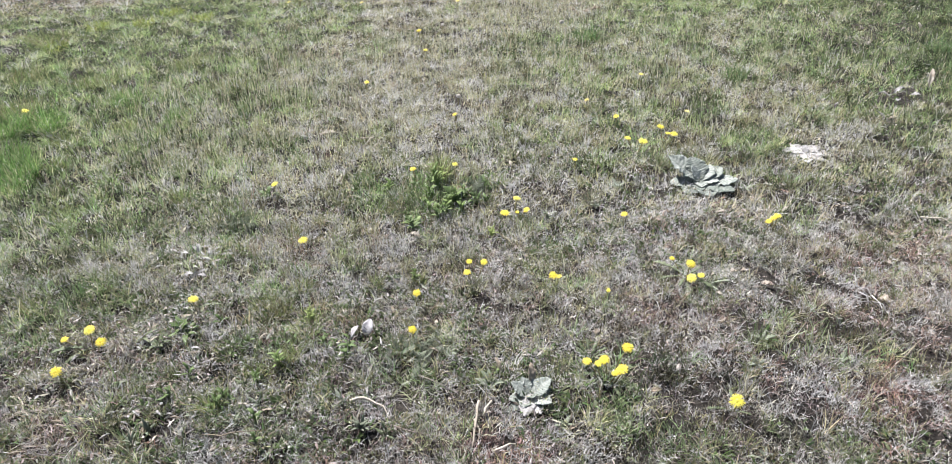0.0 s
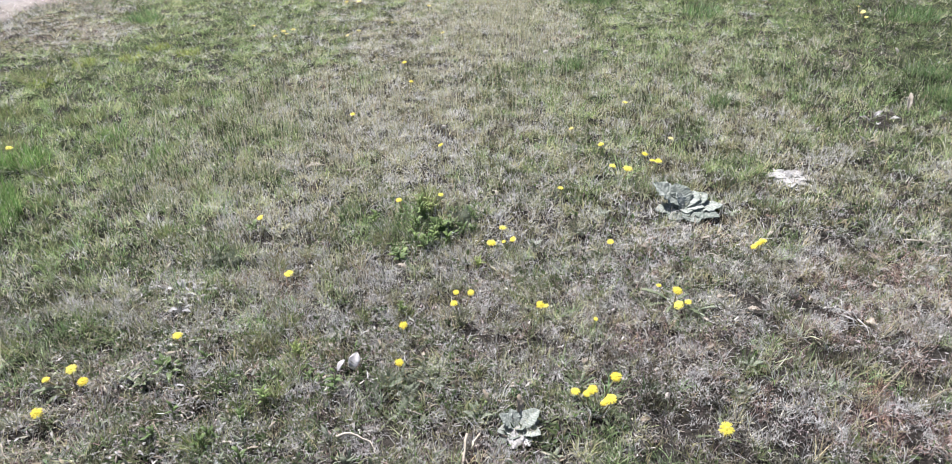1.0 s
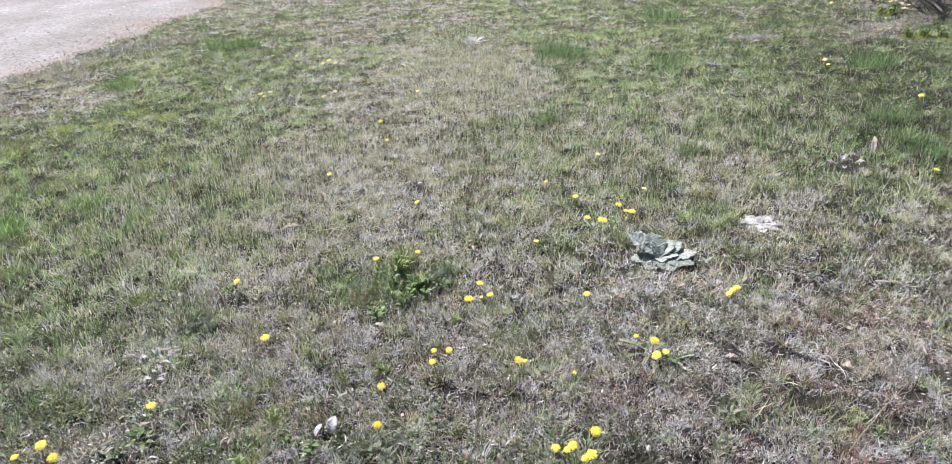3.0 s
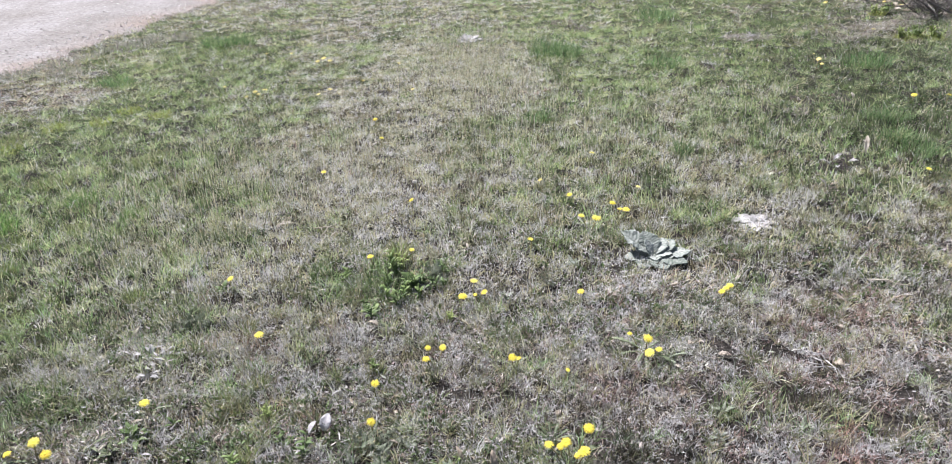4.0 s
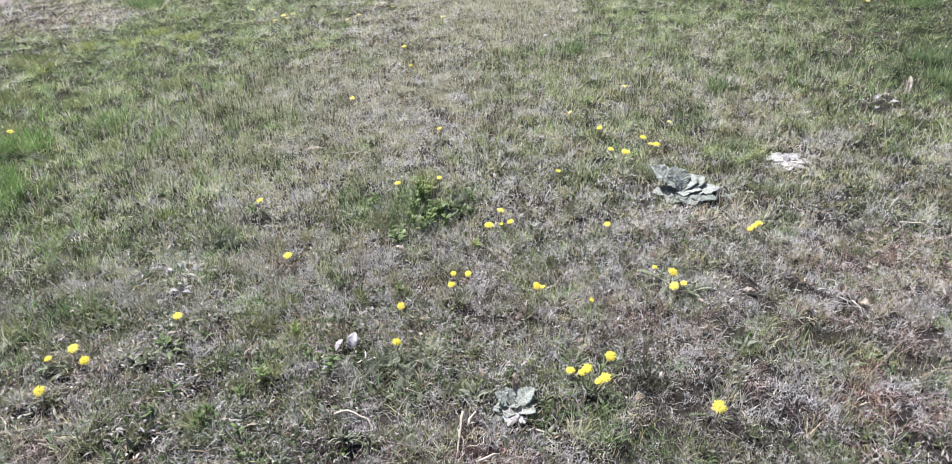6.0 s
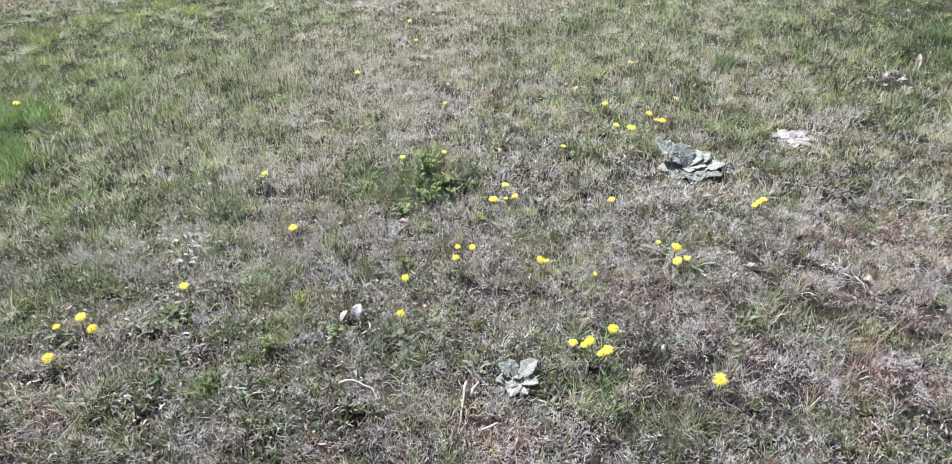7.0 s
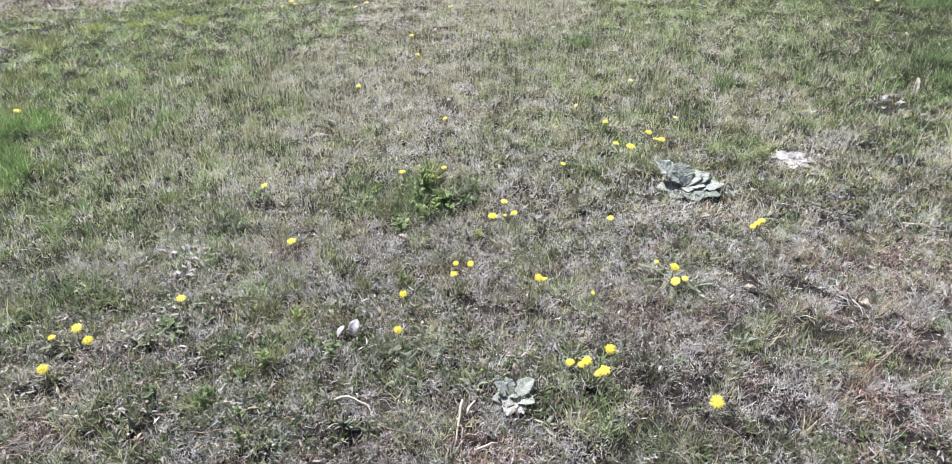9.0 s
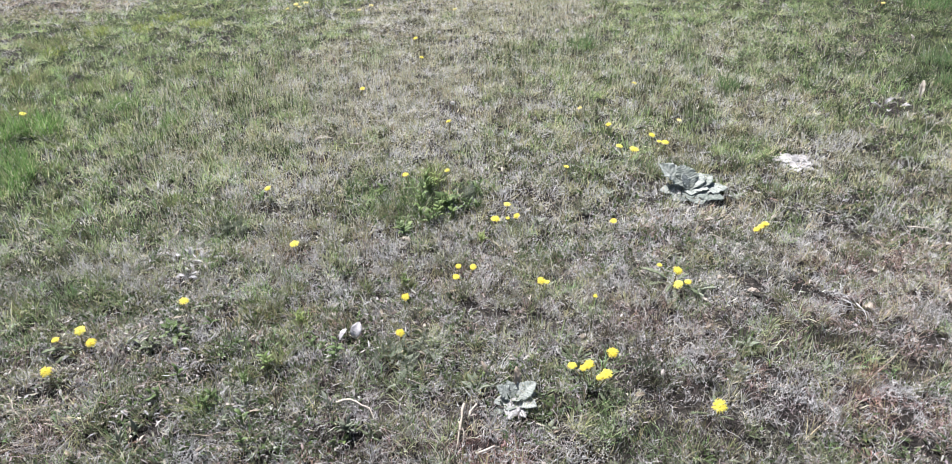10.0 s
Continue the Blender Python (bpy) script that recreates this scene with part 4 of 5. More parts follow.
def dry_leaf(x, y, length, width, bearing, climb=4, lift=0.016, mat=DRYLEAF, crumple=0.35, words="curled pale dry leaf lying on the grass", seed=1, outline=lance, ripple=0.2):
    me = sheet("dry_leaf", length, width, outline, random.Random(seed), rise=0.4, droop=0.5, fold=0.35, ripple=ripple, crumple=crumple * 1.3, thick=0.0012, nu=6, nv=12)
    me.materials.append(mat)
    ob = new("dry_leaf", me)
    ob.matrix_basis = pose(x, y, gz(x, y) + lift, climb, 8, bearing)
    return tagged(ob, words, "leaf", "dry leaves on the lawn")


def stalk(points, r0, r1, mat=STRAW, words="pale dead stalk lying on the grass", name="stalk"):
    pts = [(px, py, gz(px, py) + pz) for px, py, pz in points]
    pts = [tuple(Vector(pts[k // 2]).lerp(Vector(pts[min(k // 2 + 1, len(pts) - 1)]), 0.5 * (k % 2))) for k in range(2 * len(pts) - 1)]
    n, wob = len(pts), random.Random(int(1000 * (pts[0][0] + 7)))
    pts = [(p[0] + wob.uniform(-1, 1) * r0, p[1] + wob.uniform(-1, 1) * r0, p[2] + wob.uniform(-1, 1) * r0) for p in pts]
    me = tube(name, pts, [(r0 + (r1 - r0) * k / (n - 1)) * wob.uniform(0.75, 1.25) for k in range(n)], 6)
    me.materials.append(mat)
    return tagged(new(name, me), words, "stalk", "dead stalks on the lawn")


def pinnate(seed):
    """A deeply cut leaf, 1 long: a midrib strip with pairs of narrow lobes, each tipped with two teeth."""
    rng = random.Random(seed)
    verts, faces = [], []
    spine = [Vector((0.03 * math.sin(3 * s + seed), s, 0.30 * s * (1 - 0.75 * s))) for s in [k / 10 for k in range(11)]]
    for k, p in enumerate(spine):
        w = 0.022 * (1 - 0.07 * k)
        verts += [p - Vector((w, 0, 0)), p + Vector((w, 0, 0))]
        if k:
            b = 2 * k
            faces.append((b - 2, b - 1, b + 1, b))
    for k in range(1, 10):
        reach = 0.24 * math.sin(math.pi * (0.12 + 0.085 * k)) * rng.uniform(0.8, 1.2)
        for side in (-1, 1):
            a, up = rng.uniform(0.35, 0.75), rng.uniform(-0.05, 0.10)
            d = Vector((side * math.cos(a), math.sin(a), up))
            n = Vector((-d.y, d.x, 0))
            p, w = spine[k], 0.021
            m, tip = p + d * reach * 0.55, p + d * reach + Vector((0, 0, -0.03))
            b = len(verts)
            verts += [p - n * w, p + n * w, m + n * w * 0.9, m - n * w * 0.9, tip, m + d * reach * 0.3 + n * w * 1.9 * side, m + d * reach * 0.2 - n * w * 1.7 * side]
            faces += [(b, b + 1, b + 2, b + 3), (b + 3, b + 2, b + 4), (b + 2, b + 5, b + 4), (b + 3, b + 4, b + 6)]
    return mesh_of("leaf", verts, faces)


PINNATE = [pinnate(s) for s in range(4)]
PINNATE_DARK = [pinnate(s) for s in range(4, 7)]


def thistle(x, y, n, length, mat, words, seed, climb):
    """A rosette of deeply cut grey-green leaves."""
    rng = random.Random(seed)
    plant = tagged(empty("thistle", x, y), words, "weed", "weeds in the lawn")
    for k in range(n):
        s = length * rng.uniform(0.4, 1.0)
        part("leaf", rng.choice(PINNATE if mat == GREYLEAF else PINNATE_DARK), mat, plant, "", pose(rng.gauss(0, 0.012), rng.gauss(0, 0.012), 0.004 + 0.010 * rng.random(), rng.uniform(*climb), rng.uniform(-25, 25), 360 * (k + rng.uniform(-0.4, 0.4)) / n) @ Matrix.Diagonal((s, s, s, 1)))
    return plant


def grass_tuft(x, y, radius, n, height, tones, words, seed, lean=0.35, wide=0.0026, seg=3):
    rng = np.random.default_rng(seed)
    r, turn = radius * np.sqrt(rng.random(n)), rng.uniform(0, 6.283, n)
    bx, by = x + r * np.cos(turn), y + r * np.sin(turn)
    ob = blades("grass_tuft", bx, by, ground_z(bx, by), height * rng.uniform(0.45, 1.1, n), wide * rng.uniform(0.6, 1.2, n), turn + rng.normal(0, 1.3, n), np.abs(rng.normal(lean, 0.25, n)), rng.normal(0.7, 0.5, n), pick(rng, tones, n, 0.3), LIVE, seg, curl=0.8)
    return tagged(ob, words, "grass tuft", "grass tufts in the lawn")


def rosette(x, y, n, length, width, outline, mat, words, seed, climb=(5, 40), name="weed", nu=2, nv=12):
    rng = random.Random(seed)
    plant = tagged(empty(name, x, y), words, "weed", "weeds in the lawn")
    shapes = [sheet("leaf", 1.0, width / length, outline, rng, rise=0.35, droop=0.45, fold=0.35, ripple=0.05, crumple=0.12, thick=0.012, nu=nu, nv=nv) for _ in range(3)]
    n = round(n * 1.4)
    for k in range(n):
        s = length * rng.uniform(0.35, 0.9)
        part("leaf", rng.choice(shapes), mat, plant, "", pose(0, 0, 0.008 * rng.random() - 0.002, rng.uniform(*climb), rng.uniform(-15, 15), 360 * (k + rng.uniform(-0.35, 0.35)) / n) @ Matrix.Diagonal((s, s, s, 1)))
    return plant


FORB_LEAVES = [sheet("leaf", 1.0, 0.30, lance, random.Random(90 + s), rise=0.5, droop=0.5, fold=0.35, ripple=0.04, thick=0.02, nu=2, nv=6) for s in range(3)]
FRESH_LEAVES = [me.copy() for me in FORB_LEAVES]
for me in FRESH_LEAVES:
    me.materials.append(FRESH)
YOUNG_LEAVES = [me.copy() for me in FORB_LEAVES]
for me in YOUNG_LEAVES:
    me.materials.append(YOUNG_LEAF)


def forb(x, y, stems, height, leaf, mat, words, seed, name="weed", pairs=7, sway=0.25):
    """Upright leafy shoots from one foot."""
    rng = random.Random(seed)
    plant = tagged(empty(name, x, y), words, "weed", "weeds in the lawn")
    for s in range(stems):
        bearing, lean = rng.uniform(0, 360), rng.uniform(0.03, sway)
        h = height * rng.uniform(0.6, 1.05)
        d = Vector((math.cos(radians(bearing)) * lean, math.sin(radians(bearing)) * lean, 1)).normalized()
        foot = Vector((d.x, d.y, 0)) * 0.06 * rng.random()
        pts = [foot + d * h * k / 3 for k in range(4)]
        st = part("stem", tube("stem", pts, [0.0016, 0.0014, 0.0012, 0.0008], 5), mat, plant)
        for k in range(pairs):
            at_ = foot + d * h * (0.15 + 0.85 * (k + 0.5) / pairs)
            size = leaf * rng.uniform(0.6, 1.1) * (1.1 - 0.45 * k / pairs)
            m = Matrix.Translation(at_) @ pose(0, 0, 0, rng.uniform(12, 62), 0, k * 137.5 + rng.uniform(-25, 25)) @ Matrix.Diagonal((size, size, size, 1))
            part("leaf", rng.choice(FRESH_LEAVES if mat == FRESH else YOUNG_LEAVES if mat == YOUNG_LEAF else FORB_LEAVES), mat, st, "", m)
    return plant


# ---- mulleins ----
mullein(0.84, 2.37, [(56, 24, 0.15, 0.12, 0.0, 0), (12, 32, 0.11, 0.09, 0.2, 0), (-40, 26, 0.09, 0.075, 0.3, 0), (98, 2, 0.12, 0.09, 0.05, 0), (140, -1, 0.12, 0.09, 0.0, 0), (185, 1, 0.12, 0.09, 0.0, 0), (228, 2, 0.135, 0.10, 0.0, 0), (268, 4, 0.14, 0.095, 0.05, 0), (306, 12, 0.125, 0.085, 0.2, 0), (40, 46, 0.065, 0.05, 0.1, 0), (250, 13, 0.07, 0.055, 0.1, 0), (170, 9.5, 0.06, 0.05, 0.1, 0)],
        "grey-green woolly mullein rosette with ruffled leaves in dry grass", 5)
mullein(1.325, 2.60, [(70, 3, 0.11, 0.055, 0.1, 1), (118, 2, 0.09, 0.05, 0.2, 1), (165, 1, 0.08, 0.05, 0.2, 1), (218, 2, 0.09, 0.05, 0.2, 1), (262, 3, 0.11, 0.055, 0.2, 1), (305, 4, 0.10, 0.05, 0.1, 1), (20, 6, 0.09, 0.05, 0.1, 1), (345, 30, 0.04, 0.03, 0.1, 1)],
        "withered whitish mullein rosette flattened on dry grass", 6)
mullein(0.128, 1.30, [(70, 36, 0.062, 0.044, 0.12, 0), (-62, 32, 0.072, 0.052, 0.2, 0), (24, 32, 0.054, 0.038, 0.1, 0), (-18, 28, 0.05, 0.036, 0.1, 0), (236, 11, 0.064, 0.046, 0.1, 0), (150, 12, 0.05, 0.04, 0.1, 0), (282, 14, 0.056, 0.04, 0.15, 0), (106, 10, 0.058, 0.038, 0.15, 0), (200, 36, 0.03, 0.027, 0.1, 0), (165, -4, 0.07, 0.042, 0.02, 1), (200, -4, 0.065, 0.04, 0.02, 1), (128, 0, 0.08, 0.026, 0.1, 0)],
        "small grey-green mullein rosette with withered lower leaves", 7)
mullein(0.371, 6.30, [(80, 6, 0.12, 0.08, 0.1, 1), (120, 4, 0.11, 0.08, 0.1, 1), (165, 4, 0.10, 0.08, 0.1, 1), (205, 5, 0.11, 0.08, 0.1, 1), (255, 8, 0.13, 0.08, 0.1, 1), (300, 14, 0.12, 0.075, 0.1, 1), (20, 22, 0.10, 0.07, 0.1, 1), (345, 24, 0.09, 0.065, 0.1, 1), (50, 14, 0.10, 0.07, 0.1, 1)],
        "withered whitish mullein rosette among straw-coloured grass", 8)

# ---- dry leaves ----
dry_leaf(-0.312, 1.545, 0.05, 0.032, -10, 40, 0.014, SILVER, 0.12, "crumpled silvery-grey dry leaf standing in the grass", 11, oval, 0.05)
dry_leaf(-0.334, 1.56, 0.045, 0.016, 160, -4, 0.036, SILVER, 0.12, "narrow pale dry leaf lying on the grass", 12, lance, 0.05)
dry_leaf(0.058, 1.378, 0.042, 0.013, 30, 40, 0.015, TAN, 0.3, "brown curled dry leaf standing beside a mullein", 13)
dry_leaf(0.134, 1.335, 0.05, 0.02, 10, 55, 0.02, TAN, 0.3, "brown withered leaf leaning behind a mullein", 14)
dry_leaf(2.145, 3.225, 0.115, 0.024, 335, 36, 0.03, DRYLEAF, 0.1, "whitish dry leaf standing upright in green grass", 15)
for k, (x, y, b, c, l) in enumerate([(1.93, 3.15, 70, 30, 0.07), (1.97, 3.19, 290, 35, 0.075), (2.02, 3.14, 240, 20, 0.06), (1.95, 3.11, 150, 25, 0.05)]):
    dry_leaf(x, y, 0.7 * l, 0.02, b, c, 0.014, SILVER, 0.3, "shrivelled silver-grey leaf on bare dark soil", 20 + k)
dry_leaf(1.79, 2.92, 0.035, 0.02, 40, 40, 0.012, DRYFELT, 0.3, "small white dry leaf sticking up from grass", 25)
dry_leaf(1.81, 2.91, 0.05, 0.015, 280, 10, 0.012, DRYLEAF, 0.3, "narrow pale dry leaf lying on the grass", 26)
dry_leaf(-1.005, 2.08, 0.04, 0.016, -15, 30, 0.012, DRYLEAF, 0.3, "white dry leaf standing in dry grass", 27)
dry_leaf(-0.66, 2.837, 0.08, 0.022, 285, 3, 0.02, DRYLEAF, 0.2, "long pale dry leaf lying flat on grass", 28)
dry_leaf(-0.19, 2.03, 0.035, 0.022, 60, 20, 0.014, DRYLEAF, 0.4, seed=29)
dry_leaf(1.175, 1.66, 0.03, 0.028, 200, 30, 0.014, DRYLEAF, 0.3, "small folded tan leaf among dead stems", 30)
dry_leaf(0.80, 1.80, 0.03, 0.02, 120, 20, 0.014, DRYLEAF, 0.3, seed=31)
dry_leaf(0.88, 1.72, 0.035, 0.02, 80, 10, 0.014, DRYLEAF, 0.3, seed=32)
dry_leaf(2.57, 4.11, 0.045, 0.02, 10, 50, 0.012, DRYLEAF, 0.2, "small white dry leaf sticking up from grass", 33)
dry_leaf(3.20, 5.83, 0.06, 0.022, 0, 65, 0.012, DRYLEAF, 0.2, "whitish dry leaf standing upright in green grass", 34)
for k, (x, y, b, l) in enumerate([(0.66, 4.60, 80, 0.09), (0.74, 4.62, 275, 0.08), (0.70, 4.57, 200, 0.05)]):
    dry_leaf(x, y, l, 0.03, b, 8, 0.015, TAN, 0.4, "tan dry leaf lying in pale grass", 36 + k)
rng = random.Random(44)
for k in range(16):
    dry_leaf(2.62 + rng.gauss(0, 0.12), 5.88 + rng.gauss(0, 0.07), rng.uniform(0.04, 0.08), rng.uniform(0.012, 0.022), rng.uniform(0, 360), rng.uniform(0, 25), 0.012, rng.choice([DRYFELT, STRAW, SILVER]), 0.4, "tan dry leaf on a bare patch of soil", 700 + k)
for k in range(26):
    dry_leaf(-0.88 + rng.gauss(0, 0.035), 1.90 + rng.gauss(0, 0.05), rng.uniform(0.03, 0.05), rng.uniform(0.008, 0.015), rng.uniform(0, 360), rng.uniform(-5, 40), 0.014, rng.choice([DRYFELT, DRYFELT, SILVER]), 0.45, "curled grey dry leaf in a patch of litter", 50 + k)
for k in range(26):
    dry_leaf(rng.uniform(-1.1, -0.1), rng.uniform(1.12, 1.75), rng.uniform(0.02, 0.045), rng.uniform(0.005, 0.012), rng.uniform(0, 360), rng.uniform(-5, 20), 0.012, rng.choice([DRYFELT, SILVER, TAN, DRYLEAF]), 0.4, seed=80 + k)
for k in range(22):
    dry_leaf(rng.uniform(0.1, 1.5), rng.uniform(1.12, 2.2), rng.uniform(0.015, 0.035), rng.uniform(0.006, 0.015), rng.uniform(0, 360), rng.uniform(-5, 25), 0.014, rng.choice([DRYLEAF, TAN, DRYLEAF]), 0.4, seed=120 + k)

for k in range(84):
    cx, cy, r = ((-0.72, 1.52, 0.06), (-0.80, 1.25, 0.05), (-0.66, 1.41, 0.05), (-0.60, 1.26, 0.05), (-0.88, 1.93, 0.05), (-0.47, 1.63, 0.06), (-1.05, 1.30, 0.06), (-0.76, 1.36, 0.07))[k % 8]
    dry_leaf(cx + rng.gauss(0, r), cy + rng.gauss(0, 0.8 * r), rng.uniform(0.018, 0.042), rng.uniform(0.003, 0.007), rng.uniform(0, 360), rng.uniform(-6, 14), 0.012, rng.choice([DRYFELT, SILVER, STRAW, TAN]), 0.3, "narrow grey strip of dead leaf in litter", 1200 + k)

# ---- dead stalks and twigs ----
stalk([(-0.315, 1.275, 0.02), (-0.285, 1.283, 0.026), (-0.25, 1.272, 0.024), (-0.225, 1.245, 0.02), (-0.21, 1.215, 0.015)], 0.0042, 0.0009, STRAW)
stalk([(-0.205, 1.205, 0.014), (-0.15, 1.185, 0.018), (-0.08, 1.165, 0.018), (-0.03, 1.142, 0.012)], 0.0018, 0.0012, BARK, "thin brown twig lying on the grass")
stalk([(0.004, 1.265, 0.03), (-0.008, 1.225, 0.024), (-0.012, 1.18, 0.016), (-0.020, 1.135, 0.010)], 0.0042, 0.0014, STRAW, "forked whitish dead root lying on the grass")
stalk([(-0.010, 1.215, 0.022), (0.0, 1.185, 0.016), (-0.003, 1.16, 0.012)], 0.0026, 0.001, STRAW, "forked whitish dead root lying on the grass")
stalk([(0.028, 1.27, 0.024), (0.018, 1.25, 0.02), (0.012, 1.228, 0.014)], 0.0045, 0.002, STRAW, "short flat pale dead stem beside a root")
stalk([(0.03, 1.13, 0.016), (0.06, 1.145, 0.02), (0.085, 1.15, 0.014)], 0.004, 0.002)
stalk([(-0.62, 1.10, 0.01), (-0.56, 1.14, 0.016), (-0.50, 1.17, 0.016), (-0.47, 1.21, 0.02)], 0.0013, 0.0008, TAN)
stalk([(-1.20, 1.23, 0.014), (-1.13, 1.265, 0.02), (-1.05, 1.29, 0.018), (-0.98, 1.30, 0.012)], 0.0018, 0.001)
stalk([(-1.16, 1.32, 0.014), (-1.125, 1.275, 0.02), (-1.09, 1.25, 0.012)], 0.0022, 0.0014)
stalk([(-0.66, 1.19, 0.012), (-0.60, 1.165, 0.03), (-0.56, 1.17, 0.035), (-0.50, 1.19, 0.02)], 0.0013, 0.0008, TAN)
stalk([(-0.88, 1.36, 0.014), (-0.80, 1.375, 0.022), (-0.72, 1.37, 0.018)], 0.0014, 0.0008, TAN)
stalk([(-0.80, 1.37, 0.02), (-0.77, 1.33, 0.022), (-0.74, 1.28, 0.014)], 0.0014, 0.0008, TAN)
for k, (a, b) in enumerate([((1.085, 1.725), (1.145, 1.67)), ((1.12, 1.71), (1.155, 1.655)), ((1.09, 1.665), (1.15, 1.615)), ((1.10, 1.64), (1.16, 1.625)), ((1.15, 1.66), (1.148, 1.585)), ((1.13, 1.72), (1.14, 1.79)), ((1.12, 1.68), (1.13, 1.63)), ((1.14, 1.64), (1.165, 1.60))]):
    stalk([(*a, 0.022), ((a[0] + b[0]) / 2 + 0.006, (a[1] + b[1]) / 2, 0.03), (*b, 0.014)], 0.0019, 0.0009, DRYFELT, words="grey-white dead stalk in a tangled heap")
stalk([(1.19, 1.735, 0.02), (1.24, 1.755, 0.024), (1.30, 1.77, 0.02)], 0.0017, 0.0009)
stalk([(1.0, 1.31, 0.016), (1.08, 1.375, 0.03), (1.17, 1.45, 0.03), (1.29, 1.54, 0.02)], 0.0014, 0.0007, TAN, "long thin pale stem lying over reddish grass")
stalk([(1.17, 1.33, 0.02), (1.22, 1.352, 0.03), (1.28, 1.375, 0.024)], 0.0018, 0.0009, TAN, "pale dead stem lying on reddish grass")
stalk([(1.52, 2.10, 0.02), (1.58, 2.07, 0.03), (1.62, 2.045, 0.02), (1.66, 2.05, 0.014)], 0.003, 0.0014)
stalk([(1.30, 6.66, 0.02), (1.33, 6.73, 0.06), (1.36, 6.80, 0.09)], 0.006, 0.003, BARK, "short grey stick poking out of grass")
for k, (a, b) in enumerate([((-0.46, 2.72), (-0.40, 2.83)), ((-0.50, 2.79), (-0.38, 2.76)), ((-0.43, 2.70), (-0.36, 2.73))]):
    stalk([(*a, 0.016), ((a[0] + b[0]) / 2, (a[1] + b[1]) / 2, 0.028), (*b, 0.014)], 0.004, 0.0016)
for k in range(18):
    x, y, b, l = rng.uniform(-1.2, 1.5), rng.uniform(1.1, 2.6), rng.uniform(0, 6.28), rng.uniform(0.02, 0.05)
    stalk([(x - l * math.cos(b), y - l * math.sin(b), 0.014), (x, y, 0.026), (x + l * math.cos(b + 0.3), y + l * math.sin(b + 0.3), 0.016)], 0.0014, 0.0008, rng.choice([STRAW, STRAW, BARK]))

# ---- grass tufts ----
BRIGHT = [(0.16, 0.29, 0.085), (0.21, 0.35, 0.115), (0.11, 0.205, 0.06), (0.28, 0.40, 0.16), (0.33, 0.36, 0.21)]
LUSH = [(0.14, 0.25, 0.095), (0.19, 0.30, 0.125), (0.105, 0.19, 0.075), (0.25, 0.34, 0.17), (0.30, 0.33, 0.20)]
GREYGREEN = [(0.20, 0.23, 0.14), (0.28, 0.30, 0.20), (0.15, 0.18, 0.10), (0.34, 0.34, 0.25)]
for k, (x, y, r, n, h) in enumerate([(-1.90, 2.98, 0.09, 420, 0.135), (-2.04, 2.93, 0.09, 420, 0.135), (-1.80, 2.54, 0.09, 420, 0.12), (-1.90, 2.66, 0.08, 320, 0.12), (-1.74, 2.40, 0.07, 220, 0.08), (-1.65, 3.25, 0.07, 260, 0.09), (-1.35, 3.05, 0.05, 160, 0.07), (1.29, 3.42, 0.06, 240, 0.09), (2.44, 3.42, 0.10, 500, 0.09), (2.42, 3.22, 0.08, 360, 0.08), (0.66, 4.08, 0.07, 220, 0.09), (0.99, 5.74, 0.16, 520, 0.14), (1.10, 5.60, 0.12, 320, 0.12), (-1.80, 6.62, 0.15, 500, 0.13), (-1.62, 6.66, 0.10, 300, 0.12), (2.55, 3.75, 0.12, 420, 0.10), (1.75, 5.2, 0.14, 320, 0.10), (3.1, 4.9, 0.16, 420, 0.11), (-2.3, 5.5, 0.12, 260, 0.10), (2.2, 6.9, 0.2, 420, 0.12)]):
    grass_tuft(x, y, r, n, h, BRIGHT if x < -1.2 and y < 4 else LUSH, "lush green grass tuft standing above the lawn", 300 + k, 0.3, 0.003 if y < 4 else 0.005, 3 if y < 4 else 2)
for k, (x, y, r, n, h) in enumerate([(-0.275, 2.26, 0.03, 90, 0.085), (-0.23, 2.30, 0.03, 90, 0.09), (-0.19, 2.20, 0.04, 110, 0.07), (-0.15, 2.33, 0.05, 150, 0.085), (-0.31, 2.30, 0.03, 60, 0.07), (-0.08, 2.20, 0.05, 150, 0.06), (-0.22, 2.42, 0.05, 100, 0.07), (0.0, 2.34, 0.05, 130, 0.06), (-0.85, 2.18, 0.05, 120, 0.05), (0.77, 1.50, 0.035, 120, 0.06), (0.56, 1.14, 0.05, 110, 0.05), (0.85, 1.10, 0.04, 140, 0.05), (-0.65, 1.22, 0.03, 80, 0.06), (-0.93, 1.10, 0.05, 130, 0.05), (-0.78, 1.13, 0.03, 90, 0.05), (1.29, 1.95, 0.05, 130, 0.05), (-0.14, 1.22, 0.03, 80, 0.05), (0.70, 2.56, 0.06, 160, 0.08), (-0.83, 2.35, 0.05, 120, 0.06), (-1.15, 1.75, 0.07, 180, 0.06), (0.66, 1.67, 0.05, 120, 0.06), (-0.55, 1.85, 0.04, 100, 0.06), (0.83, 2.55, 0.05, 130, 0.09)]):
    grass_tuft(x, y, r, n, h, GREYGREEN + BRIGHT[1:3], "fine grey-green grass tuft arching over dead thatch", 340 + k, 0.45, 0.002)
